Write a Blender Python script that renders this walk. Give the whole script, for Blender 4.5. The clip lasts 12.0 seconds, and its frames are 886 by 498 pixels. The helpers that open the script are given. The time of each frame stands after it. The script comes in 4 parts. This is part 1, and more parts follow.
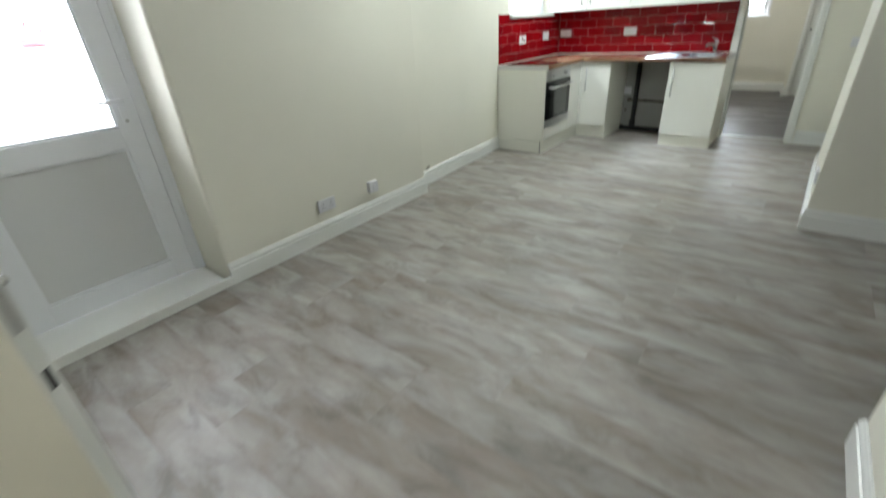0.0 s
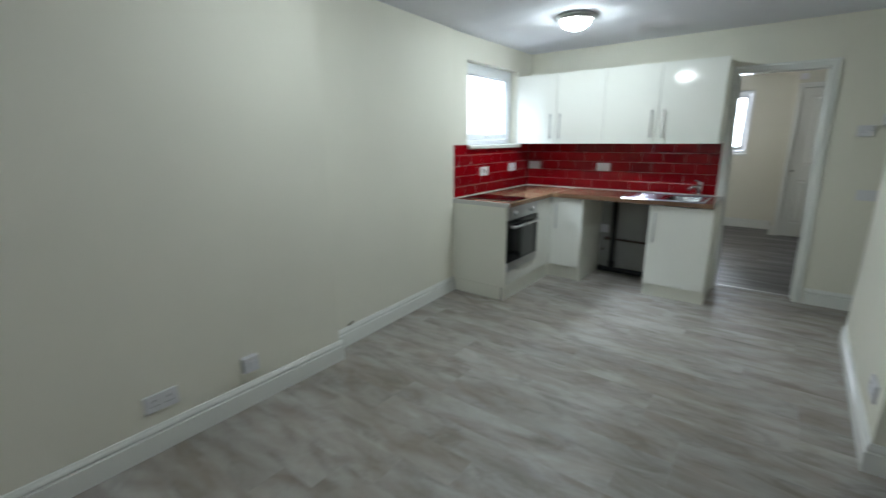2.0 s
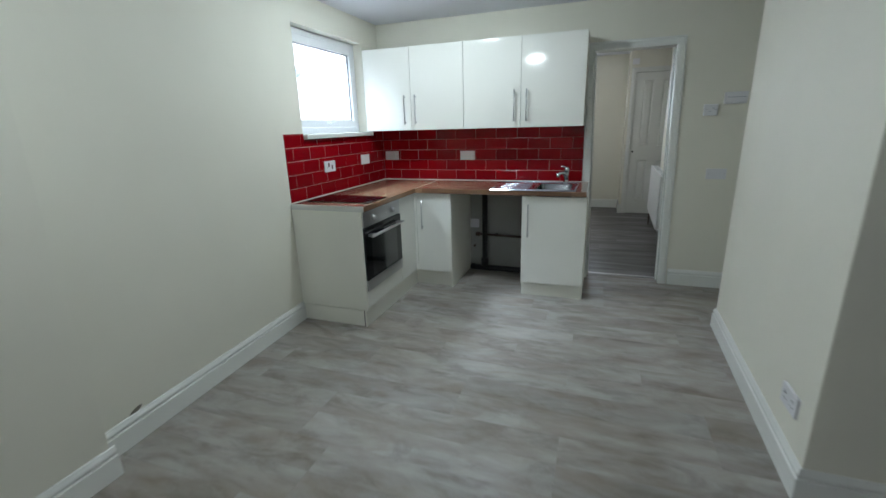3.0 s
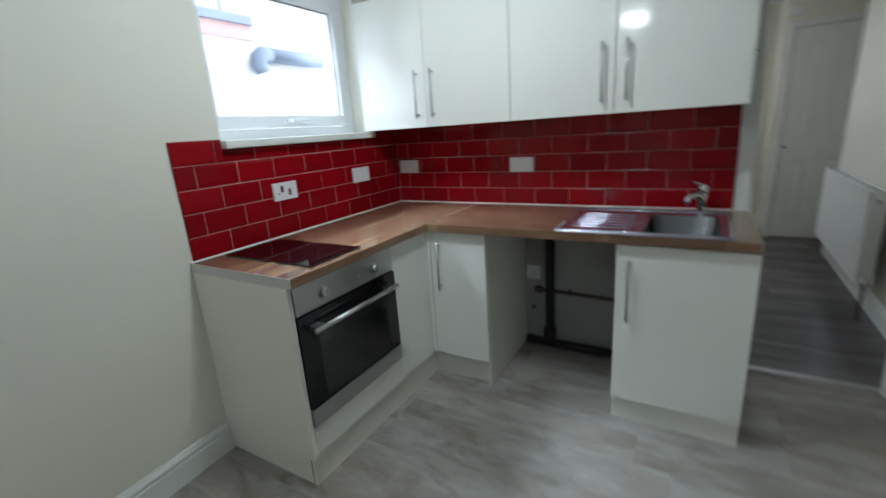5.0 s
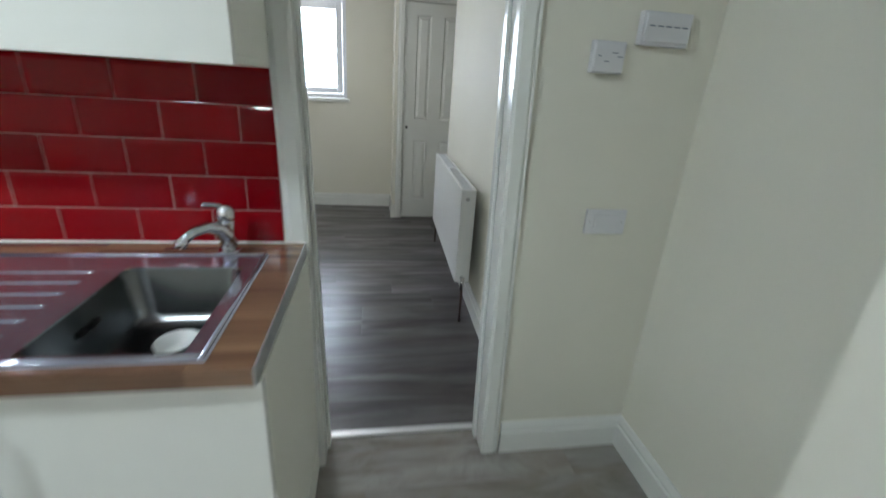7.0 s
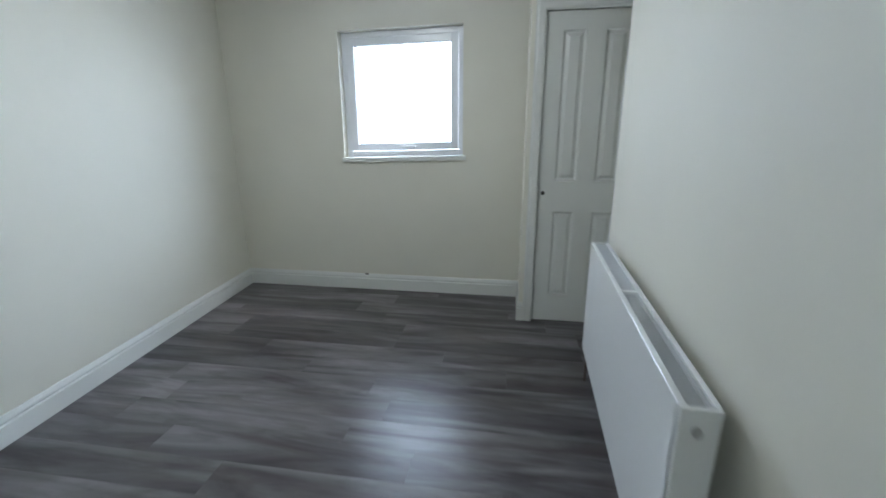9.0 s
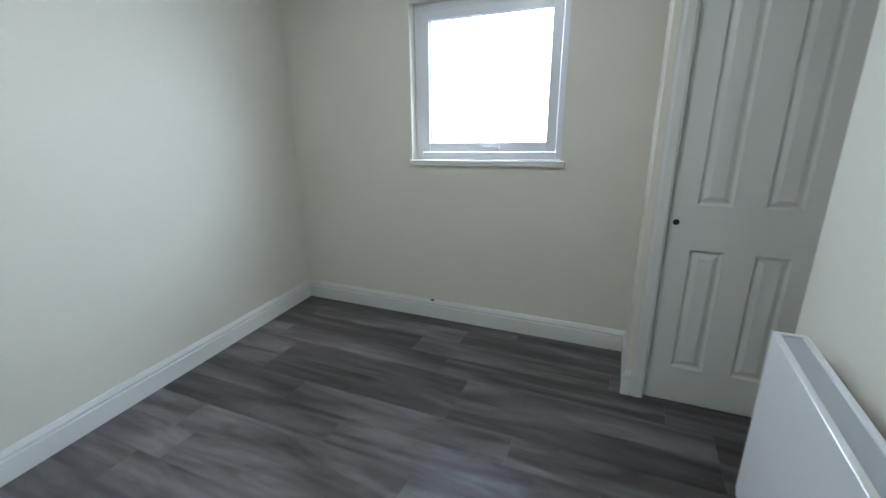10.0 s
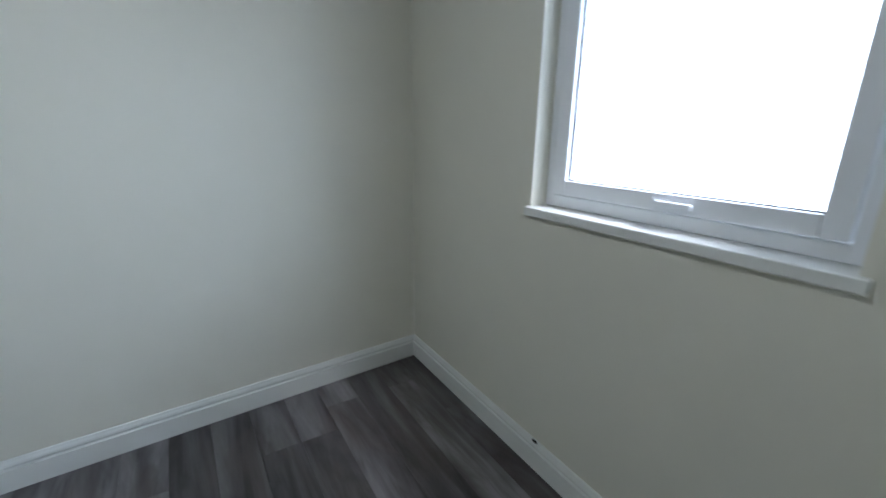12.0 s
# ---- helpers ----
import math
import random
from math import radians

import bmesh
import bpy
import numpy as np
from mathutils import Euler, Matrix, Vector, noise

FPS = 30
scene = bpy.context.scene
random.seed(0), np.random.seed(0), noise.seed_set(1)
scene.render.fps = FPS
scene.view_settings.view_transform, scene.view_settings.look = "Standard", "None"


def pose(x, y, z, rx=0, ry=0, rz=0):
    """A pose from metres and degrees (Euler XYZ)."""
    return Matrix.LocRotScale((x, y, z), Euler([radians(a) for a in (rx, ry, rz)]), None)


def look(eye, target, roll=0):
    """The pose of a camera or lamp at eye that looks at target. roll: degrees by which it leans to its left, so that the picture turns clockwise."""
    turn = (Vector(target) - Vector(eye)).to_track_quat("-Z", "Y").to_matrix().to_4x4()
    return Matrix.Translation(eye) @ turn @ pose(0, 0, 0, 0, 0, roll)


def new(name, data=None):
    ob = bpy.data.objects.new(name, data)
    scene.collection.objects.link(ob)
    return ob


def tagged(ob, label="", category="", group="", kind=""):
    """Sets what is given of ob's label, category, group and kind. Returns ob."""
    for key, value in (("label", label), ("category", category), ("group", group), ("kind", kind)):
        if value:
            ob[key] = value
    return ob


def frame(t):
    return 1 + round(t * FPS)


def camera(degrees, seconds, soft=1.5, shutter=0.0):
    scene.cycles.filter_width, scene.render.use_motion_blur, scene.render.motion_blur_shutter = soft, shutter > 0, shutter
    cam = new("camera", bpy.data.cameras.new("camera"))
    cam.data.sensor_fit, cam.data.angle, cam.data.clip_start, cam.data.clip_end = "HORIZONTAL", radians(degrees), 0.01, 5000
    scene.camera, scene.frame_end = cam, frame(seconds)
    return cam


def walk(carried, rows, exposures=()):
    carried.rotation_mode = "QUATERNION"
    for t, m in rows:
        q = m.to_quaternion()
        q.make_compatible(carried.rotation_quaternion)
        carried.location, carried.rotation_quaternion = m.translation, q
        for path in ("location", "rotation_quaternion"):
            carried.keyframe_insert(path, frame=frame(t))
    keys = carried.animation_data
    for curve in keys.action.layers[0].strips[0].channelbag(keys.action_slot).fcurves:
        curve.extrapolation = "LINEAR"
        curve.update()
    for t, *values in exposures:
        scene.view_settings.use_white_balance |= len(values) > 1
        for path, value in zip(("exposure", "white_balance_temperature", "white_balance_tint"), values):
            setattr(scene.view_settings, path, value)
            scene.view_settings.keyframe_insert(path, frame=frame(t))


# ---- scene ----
cam = camera(91.56, 12.0, soft=1.5, shutter=0.5)
PATH = [
    (0, (2.706, -0.455, 1.362), (1.580, 0.913, 0.434), -3.50),
    (0.3, (2.678, -0.281, 1.406), (1.482, 1.097, 0.587), -1.6),
    (0.5, (2.649, -0.220, 1.409), (1.419, 1.131, 0.594), -1.96),
    (0.8, (2.644, -0.020, 1.430), (1.425, 1.380, 0.685), -2.3),
    (1, (2.651, 0.108, 1.477), (1.440, 1.569, 0.845), -2.57),
    (1.2, (2.610, 0.205, 1.443), (1.514, 1.781, 0.879), -2.0),
    (1.5, (2.587, 0.357, 1.447), (1.284, 1.736, 0.813), -2.81),
    (1.7, (2.474, 0.495, 1.409), (1.134, 1.880, 0.874), -1.7),
    (2, (2.427, 0.645, 1.464), (1.248, 2.183, 0.968), -0.46),
    (2.2, (2.385, 0.784, 1.468), (1.359, 2.423, 0.959), -0.5),
    (2.5, (2.276, 1.019, 1.473), (1.497, 2.799, 0.998), -0.50),
    (2.8, (2.210, 1.217, 1.455), (1.467, 2.982, 0.876), -2.0),
    (3, (2.131, 1.378, 1.433), (1.475, 3.186, 0.884), -1.64),
    (4.8, (1.814, 2.838, 1.384), (1.069, 4.602, 0.808), -4.32),
    (5, (1.827, 3.000, 1.383), (0.837, 4.654, 0.850), -3.93),
    (5.2, (1.834, 3.122, 1.420), (0.786, 4.757, 0.942), -1.92),
    (5.5, (1.921, 3.306, 1.393), (0.876, 4.872, 0.717), -2.95),
    (5.8, (1.958, 3.459, 1.433), (1.056, 5.022, 0.571), -3.8),
    (6, (2.007, 3.559, 1.403), (1.362, 5.239, 0.531), -3.60),
    (6.2, (2.037, 3.682, 1.430), (1.673, 5.410, 0.490), -4.1),
    (6.5, (2.135, 3.888, 1.403), (2.198, 5.684, 0.525), 2.55),
    (6.8, (2.223, 4.043, 1.417), (2.445, 5.859, 0.608), 2.6),
    (7, (2.262, 4.202, 1.390), (2.585, 6.044, 0.683), 3.76),
    (7.2, (2.295, 4.342, 1.395), (2.481, 6.217, 0.724), 2.2),
    (7.5, (2.319, 4.608, 1.419), (2.347, 6.501, 0.773), 0.06),
    (7.7, (2.346, 4.760, 1.417), (2.291, 6.682, 0.868), 0.39),
    (9.3, (2.400, 5.991, 1.416), (1.932, 7.858, 0.873), -0.34),
    (9.5, (2.386, 6.173, 1.421), (1.770, 7.993, 0.863), 0.14),
    (10, (2.359, 6.544, 1.446), (1.614, 8.307, 0.866), -0.42),
    (10.5, (2.329, 6.953, 1.441), (1.573, 8.689, 0.797), -2.65),
    (11, (2.354, 7.380, 1.461), (1.265, 8.949, 0.869), -0.64),
    (11.5, (2.313, 7.788, 1.462), (0.954, 9.133, 0.875), -0.09),
    (12, (2.254, 8.073, 1.495), (0.623, 9.082, 0.927), 0.68),
]
EXPOSURES = [(0.0, 1.02, 6300, 11), (0.5, 0.74, 6300, 10), (1.0, 0.50, 6300, 11), (1.5, 0.28, 6150, 11), (2.5, 0.32, 5880, 12), (3.0, 0.23, 5860, 12), (5.0, 0.01, 5900, 12), (6.0, 0.20, 5900, 12),
             (6.5, 0.64, 5900, 12), (7.0, 0.72, 5880, 12), (7.7, 0.70, 5780, 12), (9.3, 0.64, 5480, 11), (10.5, 0.58, 5520, 11), (11.5, 0.36, 5500, 12), (12.0, 0.14, 5440, 12)]
walk(cam, [(t, look(eye, target, roll)) for t, eye, target, roll in PATH], EXPOSURES)


# ---- light and world ----
world = bpy.data.worlds.new("sky")
scene.world = world
world.use_nodes = True
wn = world.node_tree.nodes
sky = wn.new("ShaderNodeTexSky")
sky.sky_type = "NISHITA"
sky.sun_disc = False
sky.sun_elevation = radians(57)
sky.sun_rotation = radians(60)
world.node_tree.links.new(sky.outputs[0], wn["Background"].inputs[0])
wn["Background"].inputs[1].default_value = 0.14

sun_data = bpy.data.lights.new("sun", "SUN")
sun_data.energy, sun_data.angle, sun_data.color = 5.0, radians(20), (1.0, 0.96, 0.9)
sun = new("sun", sun_data)
sun.matrix_world = look((5, 6, 9), (0, 3, 0))


def window_light(name, eye, target, width, height, watts, color=(0.93, 0.97, 1.0)):
    """Daylight that comes in through one real opening."""
    data = bpy.data.lights.new(name, "AREA")
    data.shape, data.size, data.size_y, data.energy, data.color = "RECTANGLE", width, height, watts, color
    ob = new(name, data)
    ob.matrix_world = look(eye, target)
    return ob


window_light("door_daylight", (-0.60, -0.005, 1.60), (0.4, -0.005, 1.38), 1.3, 1.3, 34, (0.93, 0.96, 1.0))
window_light("kitchen_daylight", (-1.0, 4.71, 3.15), (0.1, 4.71, 1.7), 1.4, 0.7, 215, (0.82, 0.95, 1.0))
window_light("back_room_daylight", (2.50, 10.70, 2.45), (1.48, 9.39, 1.64), 1.8, 1.3, 46, (0.82, 0.92, 1.0))


# ---- materials ----
def mat(name, base, rough=0.6, metal=0.0, coat=0.0, spec=0.5):
    m = bpy.data.materials.new(name)
    m.use_nodes = True
    b = m.node_tree.nodes["Principled BSDF"]
    b.inputs["Base Color"].default_value = (*base, 1)
    b.inputs["Roughness"].default_value = rough
    b.inputs["Metallic"].default_value = metal
    b.inputs["Coat Weight"].default_value = coat
    b.inputs["Coat Roughness"].default_value = 0.06
    b.inputs["Specular IOR Level"].default_value = spec
    return m


def node(m, kind, **inputs):
    n = m.node_tree.nodes.new(kind)
    for k, v in inputs.items():
        n.inputs[k.replace("_", " ")].default_value = v
    return n


def link(m, a, b):
    m.node_tree.links.new(a, b)


def bsdf(m):
    return m.node_tree.nodes["Principled BSDF"]


def place(m, scale=(1, 1, 1), kind="Object"):
    tc = node(m, "ShaderNodeTexCoord")
    mp = node(m, "ShaderNodeMapping")
    mp.inputs["Scale"].default_value = scale
    link(m, tc.outputs[kind], mp.inputs["Vector"])
    return mp.outputs["Vector"]


def ramp(m, fac, stops):
    r = node(m, "ShaderNodeValToRGB")
    e = r.color_ramp.elements
    e[0].position, e[0].color = stops[0][0], (*stops[0][1], 1)
    e[1].position, e[1].color = stops[-1][0], (*stops[-1][1], 1)
    for p, c in stops[1:-1]:
        k = e.new(p)
        k.color = (*c, 1)
    link(m, fac, r.inputs["Fac"])
    return r.outputs["Color"]


def noise_tex(m, vec, scale, detail=4.0, rough=0.55, distortion=0.0):
    n = node(m, "ShaderNodeTexNoise", Scale=scale, Detail=detail, Roughness=rough, Distortion=distortion)
    link(m, vec, n.inputs["Vector"])
    return n.outputs["Fac"]


def mix(m, fac, a, b, blend="MIX"):
    n = node(m, "ShaderNodeMix")
    n.data_type, n.blend_type = "RGBA", blend
    for sock, v in ((0, fac), (6, a), (7, b)):
        if isinstance(v, (int, float)):
            n.inputs[sock].default_value = v
        elif isinstance(v, tuple):
            n.inputs[sock].default_value = (*v, 1)
        else:
            link(m, v, n.inputs[sock])
    return n.outputs[2]


def bump(m, height, strength, distance=0.002):
    n = node(m, "ShaderNodeBump", Strength=strength, Distance=distance)
    link(m, height, n.inputs["Height"])
    link(m, n.outputs["Normal"], bsdf(m).inputs["Normal"])


def paint(name, base, rough, grain, wobble, mottling=0.05):
    """Rolled emulsion: faint roller grain, uneven plaster and slight blotches."""
    m = mat(name, base, rough, spec=0.35)
    v = place(m)
    big = noise_tex(m, v, 1.3, 3)
    fine = noise_tex(m, v, 260, 2)
    mid = noise_tex(m, v, 7, 4)
    dark = tuple(c * (1 - mottling) for c in base)
    light = tuple(min(1, c * (1 + mottling * 0.5)) for c in base)
    col = ramp(m, big, [(0.3, dark), (0.7, light)])
    link(m, col, bsdf(m).inputs["Base Color"])
    add = node(m, "ShaderNodeMath")
    add.operation = "MULTIPLY_ADD"
    link(m, mid, add.inputs[0])
    add.inputs[1].default_value = wobble
    link(m, fine, add.inputs[2])
    bump(m, add.outputs[0], grain, 0.0012)
    return m


WALL = paint("cream_wall_paint", (0.745, 0.727, 0.636), 0.62, 0.16, 3.0, 0.035)
CEIL = paint("white_ceiling_paint", (0.74, 0.75, 0.80), 0.8, 0.15, 3.0)
CHIPDARK = paint("dark_broken_plaster", (0.24, 0.21, 0.17), 0.9, 0.6, 2.0, 0.3)
WALLGREY = paint("mottled_grey_wall_sheet", (0.33, 0.33, 0.31), 0.9, 0.5, 2.0, 0.22)
GLOSS = paint("white_gloss_woodwork", (0.76, 0.77, 0.74), 0.22, 0.05, 2.0, 0.03)
CREAMDOOR = paint("cream_eggshell_door", (0.76, 0.755, 0.67), 0.4, 0.06, 1.0)
UPVC = mat("white_plastic_frame", (0.80, 0.82, 0.85), 0.28)
UPANEL = paint("grey_white_plastic_panel", (0.66, 0.67, 0.67), 0.4, 0.05, 1.0, 0.02)
GASKET = mat("black_rubber_gasket", (0.05, 0.05, 0.055), 0.6)
PLASTIC = mat("white_switch_plastic", (0.78, 0.78, 0.80), 0.3)
PLASTICGREY = mat("grey_switch_plastic", (0.67, 0.67, 0.69), 0.35)
SLOT = mat("dark_slot", (0.02, 0.02, 0.02), 0.7)
REDNEON = mat("red_switch_rocker", (0.07, 0.006, 0.008), 0.4)
UNIT = mat("cream_gloss_cabinet_door", (0.82, 0.82, 0.77), 0.10, coat=0.4)
CARCASS = paint("cream_cabinet_board", (0.78, 0.775, 0.70), 0.42, 0.03, 1.0, 0.02)
PLINTH = paint("cream_plinth_board", (0.78, 0.775, 0.70), 0.35, 0.03, 1.0, 0.05)
STEEL = mat("brushed_steel", (0.52, 0.52, 0.52), 0.32, 1.0)
BOWL = mat("satin_steel_bowl", (0.17, 0.175, 0.18), 0.22, 1.0)
SINKSTEEL = mat("polished_sink_steel", (0.50, 0.50, 0.60), 0.12, 0.86)
CHROME = mat("polished_chrome", (0.60, 0.60, 0.62), 0.07, 1.0)
ALU = mat("aluminium_strip", (0.60, 0.60, 0.60), 0.38, 1.0)
BLACKGLASS = mat("black_glass", (0.004, 0.004, 0.005), 0.06, spec=0.4)
OVENINNER = mat("dark_oven_window", (0.012, 0.013, 0.013), 0.10, coat=0.4)
GROUT = paint("pale_tile_grout", (0.54, 0.35, 0.33), 0.85, 0.3, 1.0, 0.1)
BLACKPIPE = mat("black_waste_pipe", (0.012, 0.012, 0.013), 0.4)
COPPER = mat("dull_copper_pipe", (0.10, 0.07, 0.06), 0.45, 0.7)
RADWHITE = mat("white_radiator_enamel", (0.77, 0.78, 0.77), 0.28, coat=0.2)
RADGRILLE = mat("grey_grille_steel", (0.72, 0.74, 0.75), 0.35)
RADPLATE = mat("grey_top_plate_steel", (0.42, 0.44, 0.46), 0.4)
SEAL = mat("white_silicone", (0.78, 0.75, 0.72), 0.5)
RENDERWALL = paint("white_rendered_outside_wall", (0.82, 0.82, 0.82), 0.9, 0.5, 2.0)
CONCRETE = paint("grey_yard_concrete", (0.35, 0.34, 0.32), 0.9, 0.6, 2.0, 0.2)
BRICKRED = paint("faded_pink_brickwork", (0.62, 0.40, 0.38), 0.9, 0.6, 2.0, 0.1)
FLASHING = mat("pale_grey_flashing", (0.26, 0.31, 0.39), 0.6)
GUTTERGREY = mat("grey_plastic_gutter", (0.22, 0.25, 0.30), 0.5)
FLUEGREY = mat("sunlit_grey_pipe_plastic", (0.20, 0.25, 0.34), 0.55)
# red lightened towards pink: the bright glass's glare is put into the colour
STICKER = mat("glare_pale_red_sticker_ink", (0.96, 0.34, 0.39), 0.5)
STICKER.node_tree.nodes["Principled BSDF"].inputs["Transmission Weight"].default_value = 0.5
PLUGWHITE = mat("white_tub_plastic", (0.72, 0.72, 0.70), 0.4)


def steel_brush(m, axis_scale):
    v = place(m, axis_scale)
    n = noise_tex(m, v, 60, 4, 0.6)
    n2 = noise_tex(m, place(m), 6, 3)
    r = node(m, "ShaderNodeMapRange")
    link(m, n2, r.inputs["Value"])
    base = bsdf(m).inputs["Roughness"].default_value
    r.inputs["To Min"].default_value, r.inputs["To Max"].default_value = base - 0.08, base + 0.1
    link(m, r.outputs[0], bsdf(m).inputs["Roughness"])
    bump(m, n, 0.12, 0.0004)


steel_brush(STEEL, (1, 1, 12))
steel_brush(ALU, (1, 8, 8))

GLASS = bpy.data.materials.new("clear_glass")
GLASS.use_nodes = True
_g = bsdf(GLASS)
_g.inputs["Base Color"].default_value = (1, 1, 1, 1)
_g.inputs["Roughness"].default_value = 0.0
_g.inputs["Transmission Weight"].default_value = 1.0
_g.inputs["IOR"].default_value = 1.45



def lit_glass(name, glow, strength):
    m = bpy.data.materials.new(name)
    m.use_nodes = True
    b = bsdf(m)
    b.inputs["Base Color"].default_value = (0.9, 0.9, 0.88, 1)
    b.inputs["Emission Color"].default_value = (*glow, 1)
    b.inputs["Emission Strength"].default_value = strength
    return m


LAMPGLASS = lit_glass("lit_opal_glass", (0.90, 1.0, 0.95), 96.0)
# glow of an added hall lamp, only there to brighten the open door
HALLFILL = lit_glass("unseen_hall_fill_glow", (1.0, 0.97, 0.88), 45.0)
LAMPDIM = lit_glass("lit_dimmer_opal_glass", (0.92, 1.0, 0.94), 60.0)
# glow of the assumed back room lamp, which stays out of view
UNSEENWARM = lit_glass("unseen_warm_lamp_glow", (1.0, 0.96, 0.82), 52.0)

SKYWHITE = lit_glass("white_overcast_sky", (0.84, 0.93, 1.0), 10.5)

# glossy red metro tile, each one slightly different
TILE = mat("red_glazed_tile", (0.30, 0.008, 0.012), 0.05, spec=0.24)
_oi = node(TILE, "ShaderNodeObjectInfo")
link(TILE, ramp(TILE, _oi.outputs["Random"], [(0, (0.20, 0.002, 0.006)), (0.5, (0.235, 0.003, 0.007)), (1, (0.27, 0.004, 0.008))]), bsdf(TILE).inputs["Base Color"])
bump(TILE, noise_tex(TILE, place(TILE), 9, 2), 0.035, 0.002)


def plank_mat(name, dark, mid, light, warm, rough, run=(1.5, 4.6), tones=(0.80, 0.93, 1.02, 1.12), detail=5, blotch=1.0, stops=(0.36, 0.48, 0.60), patches=(4.5, 9.0)):
    """Printed vinyl plank: long streaks, cloudy wash and a few brown patches."""
    m = mat(name, mid, rough, spec=0.45)
    oi = node(m, "ShaderNodeObjectInfo")
    tc = node(m, "ShaderNodeTexCoord")
    off = node(m, "ShaderNodeVectorMath")
    off.operation = "MULTIPLY_ADD"
    comb = node(m, "ShaderNodeCombineXYZ")
    for i in range(3):
        link(m, oi.outputs["Random"], comb.inputs[i])
    link(m, comb.outputs[0], off.inputs[0])
    off.inputs[1].default_value = (37.0, 53.0, 11.0)
    link(m, tc.outputs["Object"], off.inputs[2])

    def scaled(sx, sy):
        mp = node(m, "ShaderNodeMapping")
        mp.inputs["Scale"].default_value = (sx, sy, 1)
        link(m, off.outputs[0], mp.inputs["Vector"])
        return mp.outputs["Vector"]

    streak = noise_tex(m, scaled(*run), 1.6, detail, 0.55, 0.9)
    cloud = noise_tex(m, scaled(1.3, 3.2), 1.6, 5, 0.62, 0.8)
    fine = noise_tex(m, scaled(4, 70), 3.0, 3, 0.6)
    col = ramp(m, streak, list(zip(stops, (dark, mid, light))))
    tone = ramp(m, oi.outputs["Random"], [(p, (c, c * 0.99, c * 0.985)) for p, c in zip((0.0, 0.3, 0.7, 1.0), tones)])
    patch = noise_tex(m, scaled(*patches), 2.1, detail + 2, 0.62, 0.7)
    col = mix(m, 1.0, col, ramp(m, patch, [(0.36, (1 - 0.20 * blotch, 1 - 0.21 * blotch, 1 - 0.23 * blotch)), (0.5, (1.0, 1.0, 1.0)), (0.66, (1 + 0.10 * blotch,) * 3)]), "MULTIPLY")
    col = mix(m, 1.0, col, tone, "MULTIPLY")
    wash = ramp(m, cloud, [(0.46, (0, 0, 0)), (0.66, (1, 1, 1))])
    col = mix(m, wash, col, mix(m, 0.45, col, warm))
    grain = ramp(m, fine, [(0.35, (0.96, 0.96, 0.96)), (0.6, (1.01, 1.01, 1.01))])
    col = mix(m, 1.0, col, grain, "MULTIPLY")
    link(m, col, bsdf(m).inputs["Base Color"])
    rr = node(m, "ShaderNodeMapRange")
    link(m, streak, rr.inputs["Value"])
    rr.inputs["To Min"].default_value, rr.inputs["To Max"].default_value = rough + 0.08, rough - 0.08
    link(m, rr.outputs[0], bsdf(m).inputs["Roughness"])
    bump(m, fine, 0.07, 0.0005)
    return m


OAKGREY = plank_mat("pale_grey_wood_plank", (0.248, 0.226, 0.200), (0.318, 0.299, 0.277), (0.368, 0.355, 0.342), (0.235, 0.182, 0.142), 0.45, (1.0, 3.0), (0.86, 0.96, 1.02, 1.08), 4.0, 1.45, (0.33, 0.49, 0.66), (1.6, 3.9))
SLATEGREY = plank_mat("dark_grey_wood_plank", (0.040, 0.035, 0.037), (0.094, 0.088, 0.092), (0.180, 0.172, 0.178), (0.100, 0.082, 0.076), 0.33, (0.55, 4.0), (0.64, 0.86, 1.06, 1.26), 4.0, 1.5, (0.34, 0.48, 0.64), (1.1, 4.6))




def butcher(name, along):
    """Laminate printed with wood staves that run along one axis."""
    m = mat(name, (0.25, 0.12, 0.07), 0.25, coat=0.4)
    tc = node(m, "ShaderNodeTexCoord")
    mp = node(m, "ShaderNodeMapping")
    if along == "y":
        mp.inputs["Rotation"].default_value = (0, 0, radians(90))
    link(m, tc.outputs["Object"], mp.inputs["Vector"])
    v = mp.outputs["Vector"]
    br = node(m, "ShaderNodeTexBrick")
    br.offset, br.offset_frequency = 0.37, 2
    br.inputs["Color1"].default_value = (0.0, 0.0, 0.0, 1)
    br.inputs["Color2"].default_value = (1.0, 1.0, 1.0, 1)
    br.inputs["Mortar"].default_value = (0.35, 0.35, 0.35, 1)
    br.inputs["Scale"].default_value = 1.0
    br.inputs["Mortar Size"].default_value = 0.0006
    br.inputs["Brick Width"].default_value = 0.42
    br.inputs["Row Height"].default_value = 0.030
    link(m, v, br.inputs["Vector"])
    sep = node(m, "ShaderNodeSeparateColor")
    link(m, br.outputs["Color"], sep.inputs[0])
    stave = ramp(m, sep.outputs[0], [(0.0, (0.150, 0.082, 0.049)), (0.3, (0.205, 0.117, 0.069)), (0.7, (0.255, 0.152, 0.090)), (1.0, (0.325, 0.204, 0.118))])
    mp2 = node(m, "ShaderNodeMapping")
    mp2.inputs["Scale"].default_value = (2.0, 60.0, 60.0)
    link(m, v, mp2.inputs["Vector"])
    g = noise_tex(m, mp2.outputs["Vector"], 2.0, 5, 0.6, 0.4)
    col = mix(m, 1.0, stave, ramp(m, g, [(0.3, (0.72, 0.70, 0.68)), (0.7, (1.12, 1.1, 1.1))]), "MULTIPLY")
    link(m, col, bsdf(m).inputs["Base Color"])
    bump(m, g, 0.05, 0.0005)
    return m


WOODX = butcher("wood_block_worktop_x", "x")
WOODY = butcher("wood_block_worktop_y", "y")


